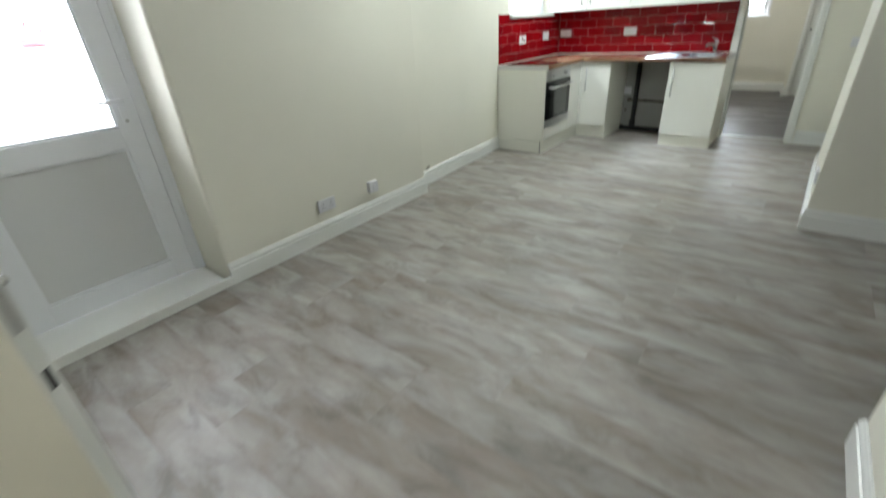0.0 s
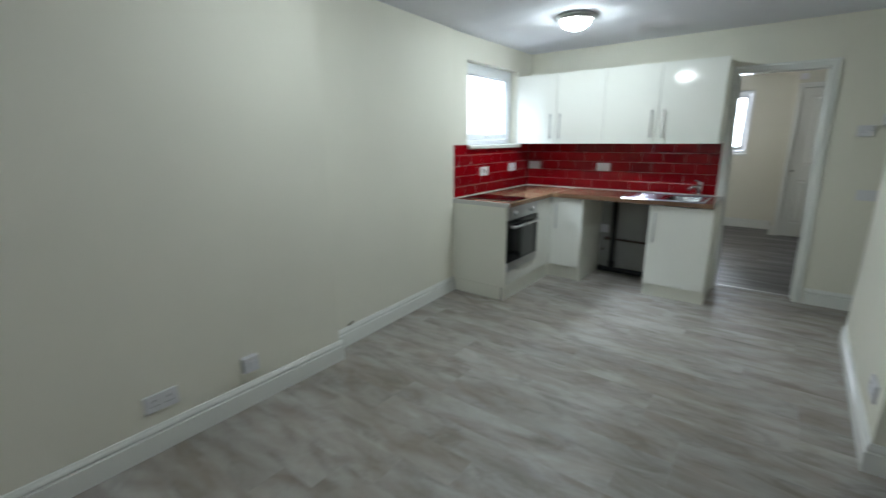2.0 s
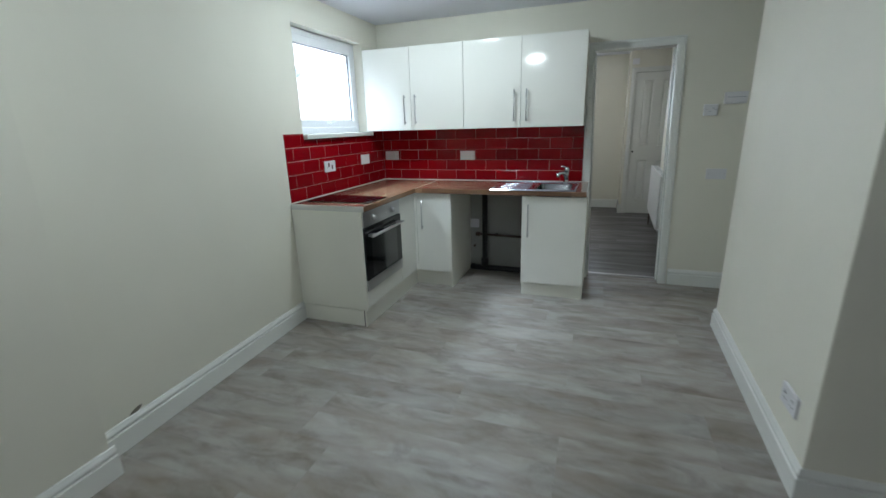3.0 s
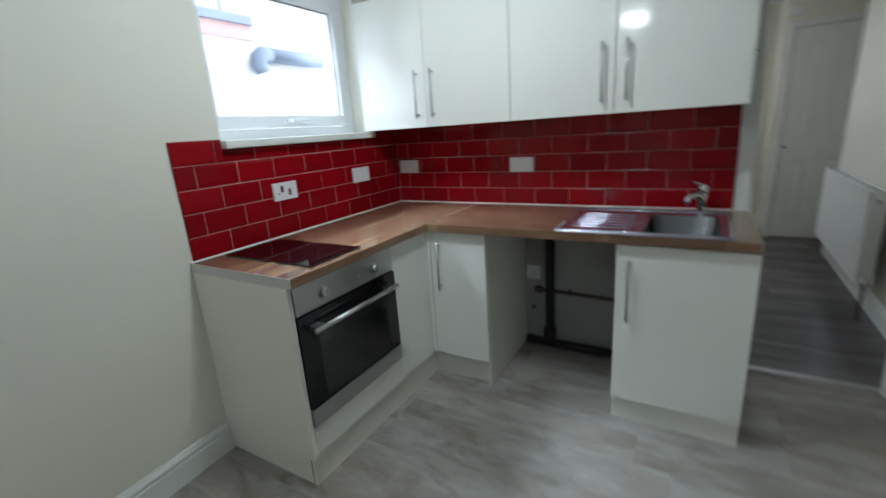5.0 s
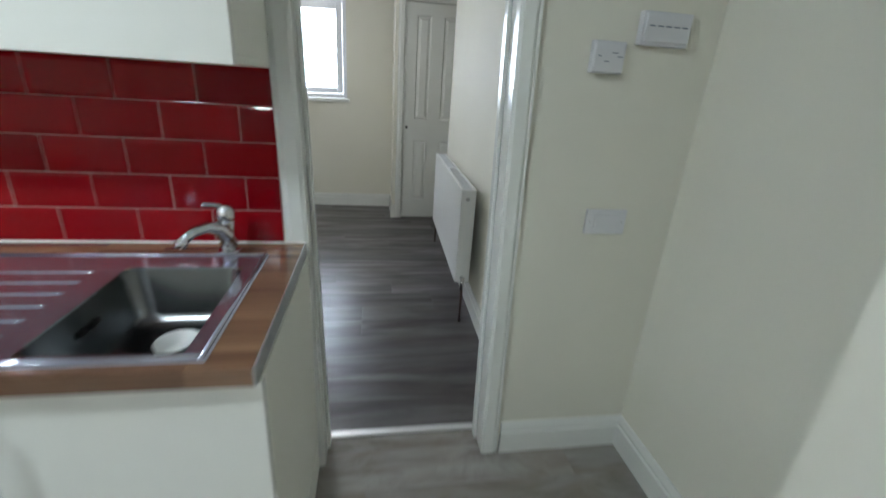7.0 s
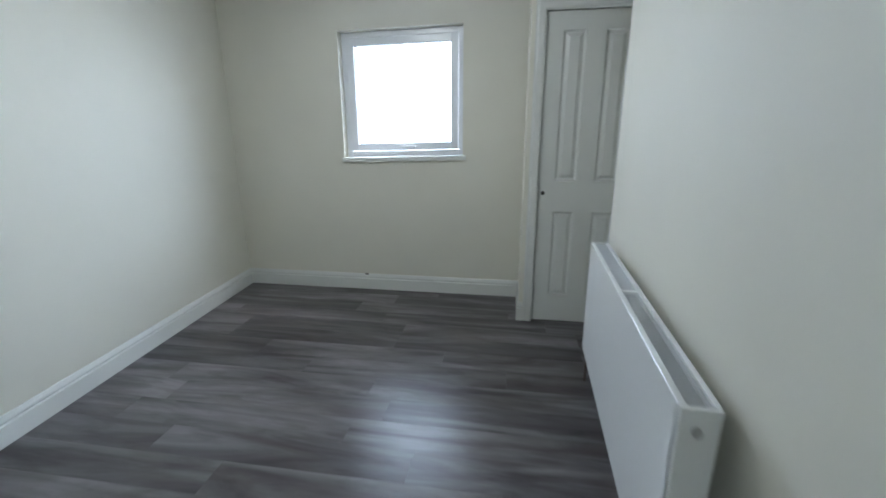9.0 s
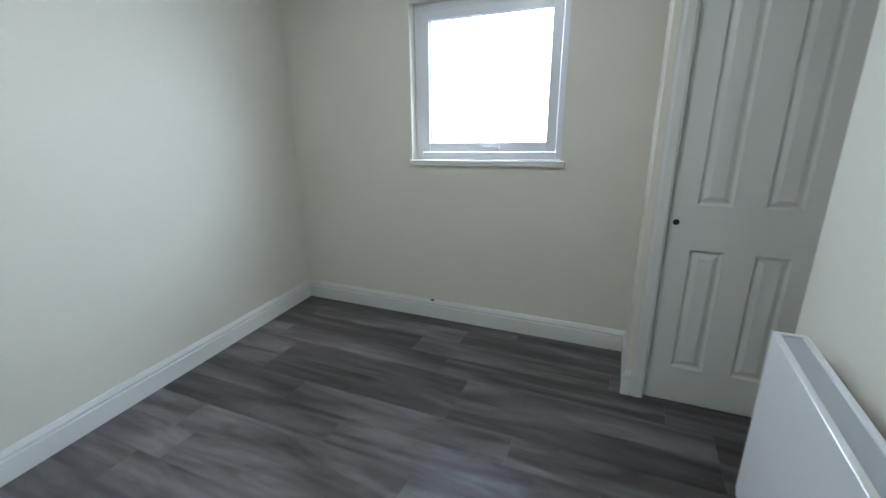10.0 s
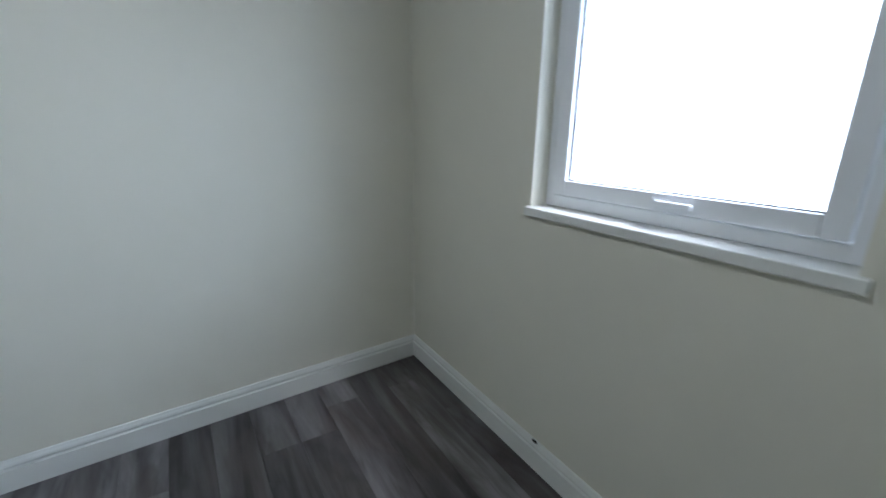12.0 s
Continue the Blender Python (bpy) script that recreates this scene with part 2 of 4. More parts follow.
# ---- building helpers ----
def thing(name, label, category, group="", kind="", at=(0, 0, 0)):
    ob = new(name)
    ob.empty_display_size = 0.1
    ob.location = at
    return tagged(ob, label, category, group, kind)


def mesh_of(name, bm, material, smooth=False):
    me = bpy.data.meshes.new(name)
    bm.normal_update()
    bm.to_mesh(me)
    bm.free()
    me.materials.append(material)
    if smooth:
        for p in me.polygons:
            p.use_smooth = True
    return me


def part(name, bm, material, parent, label="", smooth=False):
    """Links a bmesh, in its parent's space, as one mesh object under a thing or a part."""
    ob = new(name, mesh_of(name, bm, material, smooth))
    ob.parent = parent
    if label:
        ob["label"] = label
    return ob


def solo(name, bm, material, label, category, group="", kind="", smooth=False):
    return tagged(new(name, mesh_of(name, bm, material, smooth)), label, category, group, kind)


def box(lo, hi, bevel=0.0, seg=2, bm=None):
    b = bmesh.new()
    bmesh.ops.create_cube(b, size=1)
    for v in b.verts:
        v.co = Vector([lo[i] + (v.co[i] + 0.5) * (hi[i] - lo[i]) for i in range(3)])
    if bevel:
        bmesh.ops.bevel(b, geom=b.edges[:], offset=bevel, segments=seg, affect="EDGES", profile=0.7)
    return join(bm, b)


def join(bm, b):
    if bm is None:
        return b
    me = bpy.data.meshes.new("tmp")
    b.to_mesh(me)
    b.free()
    bm.from_mesh(me)
    bpy.data.meshes.remove(me)
    return bm


def tube(points, radius, sides=14, bm=None, caps=True):
    """A round bar or pipe along a line of points."""
    b = bmesh.new()
    pts = [Vector(p) for p in points]
    radii = radius if isinstance(radius, (list, tuple)) else [radius] * len(pts)
    rings = []
    ref = None
    for i, p in enumerate(pts):
        d = (pts[min(i + 1, len(pts) - 1)] - pts[max(i - 1, 0)]).normalized()
        if ref is None:
            ref = d.orthogonal().normalized()
        u = (ref - d * ref.dot(d)).normalized()
        ref = u
        w = d.cross(u)
        rings.append([b.verts.new(p + (u * math.cos(2 * math.pi * k / sides) + w * math.sin(2 * math.pi * k / sides)) * radii[i]) for k in range(sides)])
    for a, c in zip(rings, rings[1:]):
        for k in range(sides):
            b.faces.new((a[k], a[(k + 1) % sides], c[(k + 1) % sides], c[k]))
    if caps:
        b.faces.new(rings[0][::-1])
        b.faces.new(rings[-1])
    bmesh.ops.recalc_face_normals(b, faces=b.faces[:])
    return join(bm, b)


def lathe(profile, centre, sides=40, bm=None):
    """A turned shape: profile of (radius, z) about a vertical axis."""
    b = bmesh.new()
    rings = []
    for r, z in profile:
        if r < 1e-6:
            rings.append([b.verts.new((centre[0], centre[1], centre[2] + z))])
        else:
            rings.append([b.verts.new((centre[0] + r * math.cos(2 * math.pi * k / sides), centre[1] + r * math.sin(2 * math.pi * k / sides), centre[2] + z)) for k in range(sides)])
    for a, c in zip(rings, rings[1:]):
        for k in range(sides):
            j = (k + 1) % sides
            if len(a) == 1 and len(c) > 1:
                b.faces.new((a[0], c[j], c[k]))
            elif len(c) == 1 and len(a) > 1:
                b.faces.new((a[k], a[j], c[0]))
            elif len(a) > 1:
                b.faces.new((a[k], a[j], c[j], c[k]))
    bmesh.ops.recalc_face_normals(b, faces=b.faces[:])
    return join(bm, b)


def extrude_profile(profile, p0, p1, out, bm=None, cut0=0.0, cut1=0.0):
    """A moulding: profile of (out, up) swept from p0 to p1; out is the unit way off the wall. cut: mitre, metres per metre out."""
    b = bmesh.new()
    p0, p1, out = Vector(p0), Vector(p1), Vector(out)
    d = (p1 - p0).normalized()
    up = Vector((0, 0, 1))
    if abs(d.z) > 0.9:
        up = d.cross(out)
    a = [b.verts.new(p0 + out * o + up * u + d * cut0 * o) for o, u in profile]
    c = [b.verts.new(p1 + out * o + up * u - d * cut1 * o) for o, u in profile]
    n = len(profile)
    for k in range(n):
        j = (k + 1) % n
        b.faces.new((a[k], a[j], c[j], c[k]))
    b.faces.new(a[::-1])
    b.faces.new(c)
    bmesh.ops.recalc_face_normals(b, faces=b.faces[:])
    return join(bm, b)


def wall(name, axis, t0, t1, a0, a1, z0, z1, holes=(), material=None, label="", soft_edges=None, skew=None):
    """A wall of real thickness t0..t1 across axis, running a0..a1, with openings (a0, a1, z0, z1) through it."""
    bm = bmesh.new()
    As = sorted({a0, a1, *[h[0] for h in holes], *[h[1] for h in holes]})
    Zs = sorted({z0, z1, *[h[2] for h in holes], *[h[3] for h in holes]})
    As = [a for a in As if a0 <= a <= a1]
    Zs = [z for z in Zs if z0 <= z <= z1]

    def solid(i, j):
        if i < 0 or j < 0 or i >= len(As) - 1 or j >= len(Zs) - 1:
            return False
        ca, cz = (As[i] + As[i + 1]) / 2, (Zs[j] + Zs[j + 1]) / 2
        return not any(h[0] < ca < h[1] and h[2] < cz < h[3] for h in holes)

    verts = {}

    def v(t, a, z):
        k = (t, a, z)
        if k not in verts:
            verts[k] = bm.verts.new((t, a, z) if axis == "x" else (a, t, z))
        return verts[k]

    for i in range(len(As) - 1):
        for j in range(len(Zs) - 1):
            if not solid(i, j):
                continue
            a, c, z, w = As[i], As[i + 1], Zs[j], Zs[j + 1]
            for t in (t0, t1):
                bm.faces.new((v(t, a, z), v(t, c, z), v(t, c, w), v(t, a, w)))
            for near, q in (((i - 1, j), ((a, z), (a, w))), ((i + 1, j), ((c, z), (c, w))), ((i, j - 1), ((a, z), (c, z))), ((i, j + 1), ((a, w), (c, w)))):
                if not solid(*near):
                    (pa, pz), (qa, qz) = q
                    bm.faces.new((v(t0, pa, pz), v(t1, pa, pz), v(t1, qa, qz), v(t0, qa, qz)))
    for q in bm.verts if skew else ():
        t, k, at = skew
        if abs(q.co.x - t) < 1e-4:
            q.co.x += k * (q.co.y - at)
    bmesh.ops.recalc_face_normals(bm, faces=bm.faces[:])
    if soft_edges:
        es = [e for e in bm.edges if soft_edges(e.verts[0].co) and soft_edges(e.verts[1].co)]
        bmesh.ops.bevel(bm, geom=es, offset=0.022, segments=5, affect="EDGES", profile=0.5)
    return solo(name, bm, material or WALL, label, "wall", kind="structure")


# ---- the shell: kitchen diner, then back room ----
KC, RC = 2.388, 2.44         # ceiling heights
YB = 5.515                    # kitchen's far wall behind the tiles
wn1 = wall("wall_kitchen_west_near", "x", -0.13, 0.230, -1.15, 2.345, 0, KC, [(-0.465, 0.455, 0.0, 2.10)], label="cream painted wall with the back door opening")
bm = bmesh.new()
bm.from_mesh(wn1.data)
for q in bm.verts:              # splayed reveals with rounded plaster corners
    if abs(q.co.x - 0.230) < 1e-4 and abs(q.co.y - 0.455) < 1e-4:
        q.co.y = 0.492
    if abs(q.co.x - 0.230) < 1e-4 and abs(q.co.y + 0.465) < 1e-4:
        q.co.y = -0.50
es = [e for e in bm.edges if all(abs(q.co.x - 0.230) < 1e-4 and (abs(q.co.y - 0.492) < 1e-4 or abs(q.co.y + 0.50) < 1e-4) for q in e.verts) and abs(e.verts[0].co.z - e.verts[1].co.z) > 0.5]
bmesh.ops.bevel(bm, geom=es, offset=0.02, segments=5, affect="EDGES", profile=0.5)
bm.to_mesh(wn1.data)
bm.free()
wall("wall_kitchen_west_middle", "x", -0.25, 0.015, 2.345, 3.965, 0, KC, label="cream painted wall", skew=(0.015, -0.0586, 3.965))
wall("wall_kitchen_west_far", "x", -0.25, 0.0, 3.965, YB, 0, KC, [(4.21, 5.20, 1.39, 2.175)], label="cream painted wall with a small kitchen window")
wall("wall_kitchen_north", "y", YB, 5.655, -0.25, 3.36, 0, RC + 0.15, [(2.03, 2.712, 0.0, 2.02)], label="cream painted partition with a doorway")
wall("wall_kitchen_south", "y", -1.15, -1.0, -0.13, 5.3, 0, KC, [(1.22, 2.02, 0.0, 2.03)], label="cream painted wall with a doorway")
wall("wall_chimney_side", "x", 2.936, 3.30, 3.095, 4.665, 0, KC, label="cream painted chimney breast", skew=(2.936, 0.029, 3.095))
wall("wall_recess_east", "x", 3.30, 3.46, 4.665, 5.515, 0, KC, label="cream painted recess wall")
wall("wall_stair_north", "y", 3.095, 3.4, 3.30, 5.3, 0, KC, label="cream painted wall")
wall("wall_stub_east", "x", 3.146, 3.32, -1.0, 1.13, 0, KC, label="cream painted wall stub")
wall("wall_dining_east", "x", 5.2, 5.35, -1.0, 3.095, 0, KC, label="cream painted wall")
wall("wall_back_west", "x", -0.30, -0.018, 5.655, 9.275, 0, RC, label="cream painted wall of the back room", skew=(-0.018, -0.062, 9.0))
wall("wall_back_north", "y", 9.275, 9.50, -0.30, 3.5, 0, RC, [(0.98, 1.985, 1.172, 2.15)], label="cream painted wall with a square window")
wall("wall_back_east", "x", 2.905, 3.36, 5.655, 8.22, 0, RC, label="cream painted wall behind the radiator", skew=(2.905, 0.023, 6.4))
wall("wall_alcove_east", "x", 3.30, 3.5, 8.22, 9.275, 0, RC, label="cream painted alcove wall")
wall("wall_cupboard_front", "y", 8.80, 8.88, 2.472, 3.30, 0, RC, [(2.54, 3.215, 0.0, 2.13)], label="cream painted cupboard front")
wall("wall_cupboard_side", "x", 2.472, 2.52, 8.88, 9.275, 0, RC, label="cream painted cupboard side")
wall("wall_hall_south", "y", -2.6, -2.5, 0.6, 3.0, 0, KC, label="cream painted hall wall")
wall("wall_hall_west", "x", 0.6, 0.7, -2.5, -1.15, 0, KC, label="cream painted hall wall")
wall("wall_hall_east", "x", 2.9, 3.0, -2.5, -1.15, 0, KC, label="cream painted hall wall")

solo("ceiling_kitchen", box((-0.25, -2.6, KC), (5.35, 5.56, KC + 0.1)), CEIL, "plain white painted ceiling", "ceiling", kind="structure")
solo("ceiling_back_room", box((-0.30, 5.57, RC), (3.5, 9.50, RC + 0.1)), CEIL, "plain white painted ceiling", "ceiling", kind="structure")
floor_k = solo("floor_kitchen", box((-0.25, -2.6, -0.12), (5.35, 5.649, -0.006)), SLOT, "pale grey wood plank floor", "floor", kind="structure")
floor_b = solo("floor_back_room", box((-0.30, 5.65, -0.12), (3.5, 9.50, -0.006)), SLOT, "dark grey wood plank floor", "floor", kind="structure")

# bright overcast sky low over the yard behind the back room
solo("backdrop", box((-9.0, 15.0, -0.19), (11.0, 15.05, 7.0)), SKYWHITE, "plain bright white overcast sky", "sky", kind="structure")

# outside ground and the neighbour's wall past the kitchen window
solo("ground", box((-400, -400, -0.5), (400, 400, -0.20)), CONCRETE, "grey concrete yard", "ground", kind="structure")
nb = thing("neighbour_house", "white rendered neighbouring house wall across the alley", "house")
part("wall", box((-2.6, -3, -0.2), (-2.3, 12, 3.0)), RENDERWALL, nb)
part("brick_band", box((-2.298, -3, 2.40), (-2.28, 6.32, 2.54)), BRICKRED, nb, "faded red brick band")
part("flashing", box((-2.298, -3, 2.542), (-2.255, 6.32, 2.63), 0.004, 1), FLASHING, nb, "pale grey metal flashing")
part("cable", tube([(-2.285, 6.0, 2.60), (-2.285, 6.0, 2.98)], 0.012, 8), FLASHING, nb)
part("flue_pipe", tube([(-2.215, 7.17, 2.266), (-2.215, 6.36, 2.266)], 0.075, 20), FLUEGREY, nb, "grey plastic pipe", True)
part("pipe_elbow", tube([(-2.215, 6.42, 2.266), (-2.215, 6.33, 2.262), (-2.215, 6.285, 2.225), (-2.215, 6.28, 2.16), (-2.215, 6.31, 2.09)], [0.085, 0.085, 0.083, 0.078, 0.070], 20), FLUEGREY, nb, "grey plastic elbow", True)

# ---- skirting boards, architraves ----
SK = [(0, 0), (0.018, 0), (0.018, 0.097), (0.0110, 0.101), (0.0095, 0.106), (0.0150, 0.110), (0.0160, 0.116), (0.0135, 0.124), (0.0095, 0.132), (0.0070, 0.139), (0.004, 0.142), (0, 0.142)]


def skirting(p0, p1, out, c0=0.0, c1=0.0, tall=1.0):
    solo("baseboard", extrude_profile([(o, u * tall) for o, u in SK], (*p0, 0.0), (*p1, 0.0), (*out, 0), cut0=c0, cut1=c1), GLOSS,
         "white gloss moulded skirting board", "skirting", "skirting boards", "structure")


skirting((0.230, 0.492), (0.230, 2.363), (1, 0))
skirting((0.1095, 2.345), (0.016, 3.956), (0.9983, 0.0585))
skirting((2.775, YB), (3.30, YB), (0, -1), 0, 1)
skirting((3.30, 4.665), (3.30, YB), (-1, 0), -1, 1)
skirting((2.936, 3.095), (2.9815, 4.665), (-0.9996, 0.029), -1, -1)
skirting((2.936, 3.095), (5.2, 3.095), (0, -1), -1, 1)
skirting((2.9815, 4.665), (3.30, 4.665), (0, 1), -1, 1)
skirting((3.146, -1.0), (3.146, 1.13), (-1, 0), 1, -1)
skirting((3.146, 1.13), (3.32, 1.13), (0, 1), -1, 0)
skirting((0.189, 5.655), (-0.035, 9.275), (0.998, 0.062), 1, 1)
skirting((-0.035, 9.275), (2.472, 9.275), (0, -1), 1, 1)
skirting((2.472, 8.80), (2.472, 9.275), (-1, 0), -1, 1)
skirting((2.472, 8.80), (2.500, 8.80), (0, -1), -1, 0)
skirting((2.888, 5.655), (2.947, 8.22), (-0.9997, 0.023), 0, -1)

AR = [(0, 0), (0.012, 0), (0.014, 0.006), (0.018, 0.012), (0.018, 0.046), (0.015, 0.052), (0.012, 0.056), (0.012, 0.066), (0, 0.066)]


def doorway(name, y_face, out, x0, x1, top, depth, label, width=1.0):
    """Lining, stops and architrave of a doorway in a wall that runs along x; out is -1 or 1, the way off the face."""
    d = thing(name, label, "door frame", kind="structure")
    w = 0.066 * width
    for side, xi in ((-1, x0), (1, x1)):
        b = bmesh.new()
        prof = [(o, u * width) for o, u in AR]
        pts = [b.verts.new((xi + side * u, y_face + out * o, 0)) for o, u in prof]
        tops = [b.verts.new((xi + side * u, y_face + out * o, top + u)) for o, u in prof]
        n = len(prof)
        for k in range(n):
            b.faces.new((pts[k], pts[(k + 1) % n], tops[(k + 1) % n], tops[k]))
        b.faces.new(pts)
        b.faces.new(tops[::-1])
        bmesh.ops.recalc_face_normals(b, faces=b.faces[:])
        part("architrave", b, GLOSS, d)
        part("jamb", box((min(xi, xi + side * 0.018), min(y_face, y_face - out * depth), 0), (max(xi, xi + side * 0.018), max(y_face, y_face - out * depth), top), 0.001, 1), GLOSS, d)
        part("door_stop", box((min(xi, xi - side * 0.012), y_face - out * depth * 0.62 - 0.018, 0), (max(xi, xi - side * 0.012), y_face - out * depth * 0.62 + 0.018, top - 0.012), 0.002, 1), GLOSS, d)
    b = bmesh.new()
    prof = [(o, u * width) for o, u in AR]
    a = [b.verts.new((x0 - u, y_face + out * o, top + u)) for o, u in prof]
    c = [b.verts.new((x1 + u, y_face + out * o, top + u)) for o, u in prof]
    for k in range(len(prof)):
        b.faces.new((a[k], a[(k + 1) % len(prof)], c[(k + 1) % len(prof)], c[k]))
    bmesh.ops.recalc_face_normals(b, faces=b.faces[:])
    part("architrave", b, GLOSS, d)
    part("head", box((x0 - 0.018, min(y_face, y_face - out * depth), top), (x1 + 0.018, max(y_face, y_face - out * depth), top + 0.018)), GLOSS, d)
    return d


dk = doorway("door_1", YB - 0.001, -1, 2.074, 2.686, 2.0, 0.139, "white gloss door frame with no door hung")
part("strike_plate", box((2.0745, 5.575, 0.97), (2.076, 5.60, 1.07)), STEEL, dk, "steel strike plate")
for ob in dk.children:          # the old frame leans a little
    for q in ob.data.vertices:
        q.co.x -= 0.024 * (q.co.z - 0.6)
part("threshold_strip", box((2.09, 5.63, 0.0), (2.70, 5.668, 0.006), 0.002, 1), ALU, dk, "pale metal threshold strip")
part("screw_hole", tube([(2.018, 5.4945, 1.63), (2.018, 5.4965, 1.63)], 0.004, 8), SLOT, dk)
solo("baseboard", extrude_profile(SK, (2.95, 8.22, 0), (3.30, 8.22, 0), (0, 1, 0)), GLOSS, "white gloss moulded skirting board", "skirting", "skirting boards", "structure")

# ---- cupboard door in the back room ----
doorway("door_2", 8.799, -1, 2.568, 3.192, 2.115, 0.06, "white gloss cupboard door frame", 1.0)


def panel_door(name, x0, x1, z0, z1, y, thick, label, material):
    """A moulded four-panel door whose face looks to -y."""
    d = thing(name, label, "door")
    w = x1 - x0
    st, mid = 0.107, 0.122
    pw = (w - 2 * st - mid) / 2
    cols = [(x0 + st, x0 + st + pw), (x1 - st - pw, x1 - st)]
    rows = [(z0 + 0.20, z0 + 0.83), (z0 + 1.045, z1 - 0.11)]
    bm = bmesh.new()
    xs = sorted({x0, x1, *[c for p in cols for c in p]})
    zs = sorted({z0, z1, *[r for p in rows for r in p]})
    grid = {(i, j): bm.verts.new((x, y, z)) for i, x in enumerate(xs) for j, z in enumerate(zs)}
    for i in range(len(xs) - 1):
        for j in range(len(zs) - 1):
            if i in (1, 3) and j in (1, 3):
                continue
            bm.faces.new((grid[i, j], grid[i + 1, j], grid[i + 1, j + 1], grid[i, j + 1]))
    e = bmesh.ops.extrude_edge_only(bm, edges=[q for q in bm.edges if q.is_boundary and not all(abs(v.co.x - x0) < 1e-5 or abs(v.co.x - x1) < 1e-5 or abs(v.co.z - z0) < 1e-5 or abs(v.co.z - z1) < 1e-5 for v in q.verts)])
    for g in e["geom"]:
        if isinstance(g, bmesh.types.BMVert):
            g.co.y += 0.004
    bm2 = box((x0, y + 0.0135, z0), (x1, y + thick, z1))
    join(bm, bm2)
    for xa, xb in ((x0, x0 + 0.0005), (x1 - 0.0005, x1)):
        box((xa, y + 0.0003, z0), (xb, y + 0.0136, z1), bm=bm)
    body = part("leaf", bm, material, d)
    for ca, cb in cols:
        for ra, rb in rows:
            b = bmesh.new()
            steps = [(0.0, 0.004), (0.010, 0.0125), (0.018, 0.0125), (0.040, 0.002), (0.046, 0.002)]
            rings = [[b.verts.new(p) for p in ((ca + s, y + o, ra + s), (cb - s, y + o, ra + s), (cb - s, y + o, rb - s), (ca + s, y + o, rb - s))] for s, o in steps]
            for r1, r2 in zip(rings, rings[1:]):
                for k in range(4):
                    b.faces.new((r1[k], r1[(k + 1) % 4], r2[(k + 1) % 4], r2[k]))
            b.faces.new(rings[-1])
            bmesh.ops.recalc_face_normals(b, faces=b.faces[:])
            if b.faces[-1].normal.y > 0:
                bmesh.ops.reverse_faces(b, faces=b.faces[:])
            part("panel", b, material, body)
    return d


cd = panel_door("cupboard_door", 2.572, 3.188, 0.008, 2.111, 8.807, 0.035, "closed white moulded four-panel cupboard door", GLOSS)
part("knob_hole", tube([(2.603, 8.8045, 0.968), (2.603, 8.8075, 0.968)], 0.0145, 16), SLOT, cd, "dark empty latch hole")
solo("smoke_alarm", join(box((2.50, 8.770, 2.225), (2.595, 8.799, 2.305), 0.008, 3), box((2.525, 8.763, 2.245), (2.57, 8.772, 2.285), 0.004, 2)), PLASTIC, "small white plastic alarm box above the cupboard door", "alarm box")


# ---- windows ----
def casement(name, axis, face, a0, a1, z0, z1, label, sash_in, depth=0.06, handle=True, glass=True):
    """A plastic window in an opening. axis: the wall's normal; face: the plane of the frame's room side; sash_in: the way into the room."""
    w = thing(name, label, "window", kind="structure")
    s = sash_in

    def bx(t0, t1, p0, p1, q0, q1, bv=0.004):
        lo, hi = min(t0, t1), max(t0, t1)
        if axis == "x":
            return box((lo, p0, q0), (hi, p1, q1), bv, 2)
        return box((p0, lo, q0), (p1, hi, q1), bv, 2)

    fw, sw = 0.045, 0.058
    back = face - s * depth
    for p0, p1, q0, q1 in ((a0, a0 + fw, z0, z1), (a1 - fw, a1, z0, z1), (a0 + fw, a1 - fw, z0, z0 + fw), (a0 + fw, a1 - fw, z1 - fw, z1)):
        part("window_frame", bx(face, back, p0, p1, q0, q1), UPVC, w)
    b0, b1, c0, c1 = a0 + fw + 0.003, a1 - fw - 0.003, z0 + fw + 0.003, z1 - fw - 0.003
    f2 = face + s * 0.012
    for p0, p1, q0, q1 in ((b0, b0 + sw, c0, c1), (b1 - sw, b1, c0, c1), (b0 + sw, b1 - sw, c0, c0 + sw), (b0 + sw, b1 - sw, c1 - sw, c1)):
        part("sash", bx(f2, face - s * 0.045, p0, p1, q0, q1, 0.006), UPVC, w)
    g0, g1, h0, h1 = b0 + sw, b1 - sw, c0 + sw, c1 - sw
    t = face - s * 0.004
    for p0, p1, q0, q1 in ((g0, g0 + 0.004, h0, h1), (g1 - 0.004, g1, h0, h1), (g0 + 0.004, g1 - 0.004, h0, h0 + 0.004), (g0 + 0.004, g1 - 0.004, h1 - 0.004, h1)):
        part("gasket", bx(t, t - s * 0.012, p0, p1, q0, q1, 0), GASKET, w)
    pane = part("pane", bx(face - s * 0.014, face - s * 0.020, g0 + 0.002, g1 - 0.002, h0 + 0.002, h1 - 0.002, 0), GLASS, w)
    pane.visible_shadow = False
    if handle:
        m = (a0 + a1) / 2
        part("handle_base", bx(f2 + s * 0.010, f2 - s * 0.001, m - 0.03, m + 0.03, c0 + 0.018, c0 + 0.042, 0.004), UPVC, w)
        part("handle", bx(f2 + s * 0.028, f2 + s * 0.009, m - 0.012, m + 0.105, c0 + 0.020, c0 + 0.038, 0.006), UPVC, w, "white plastic casement handle")
    return w


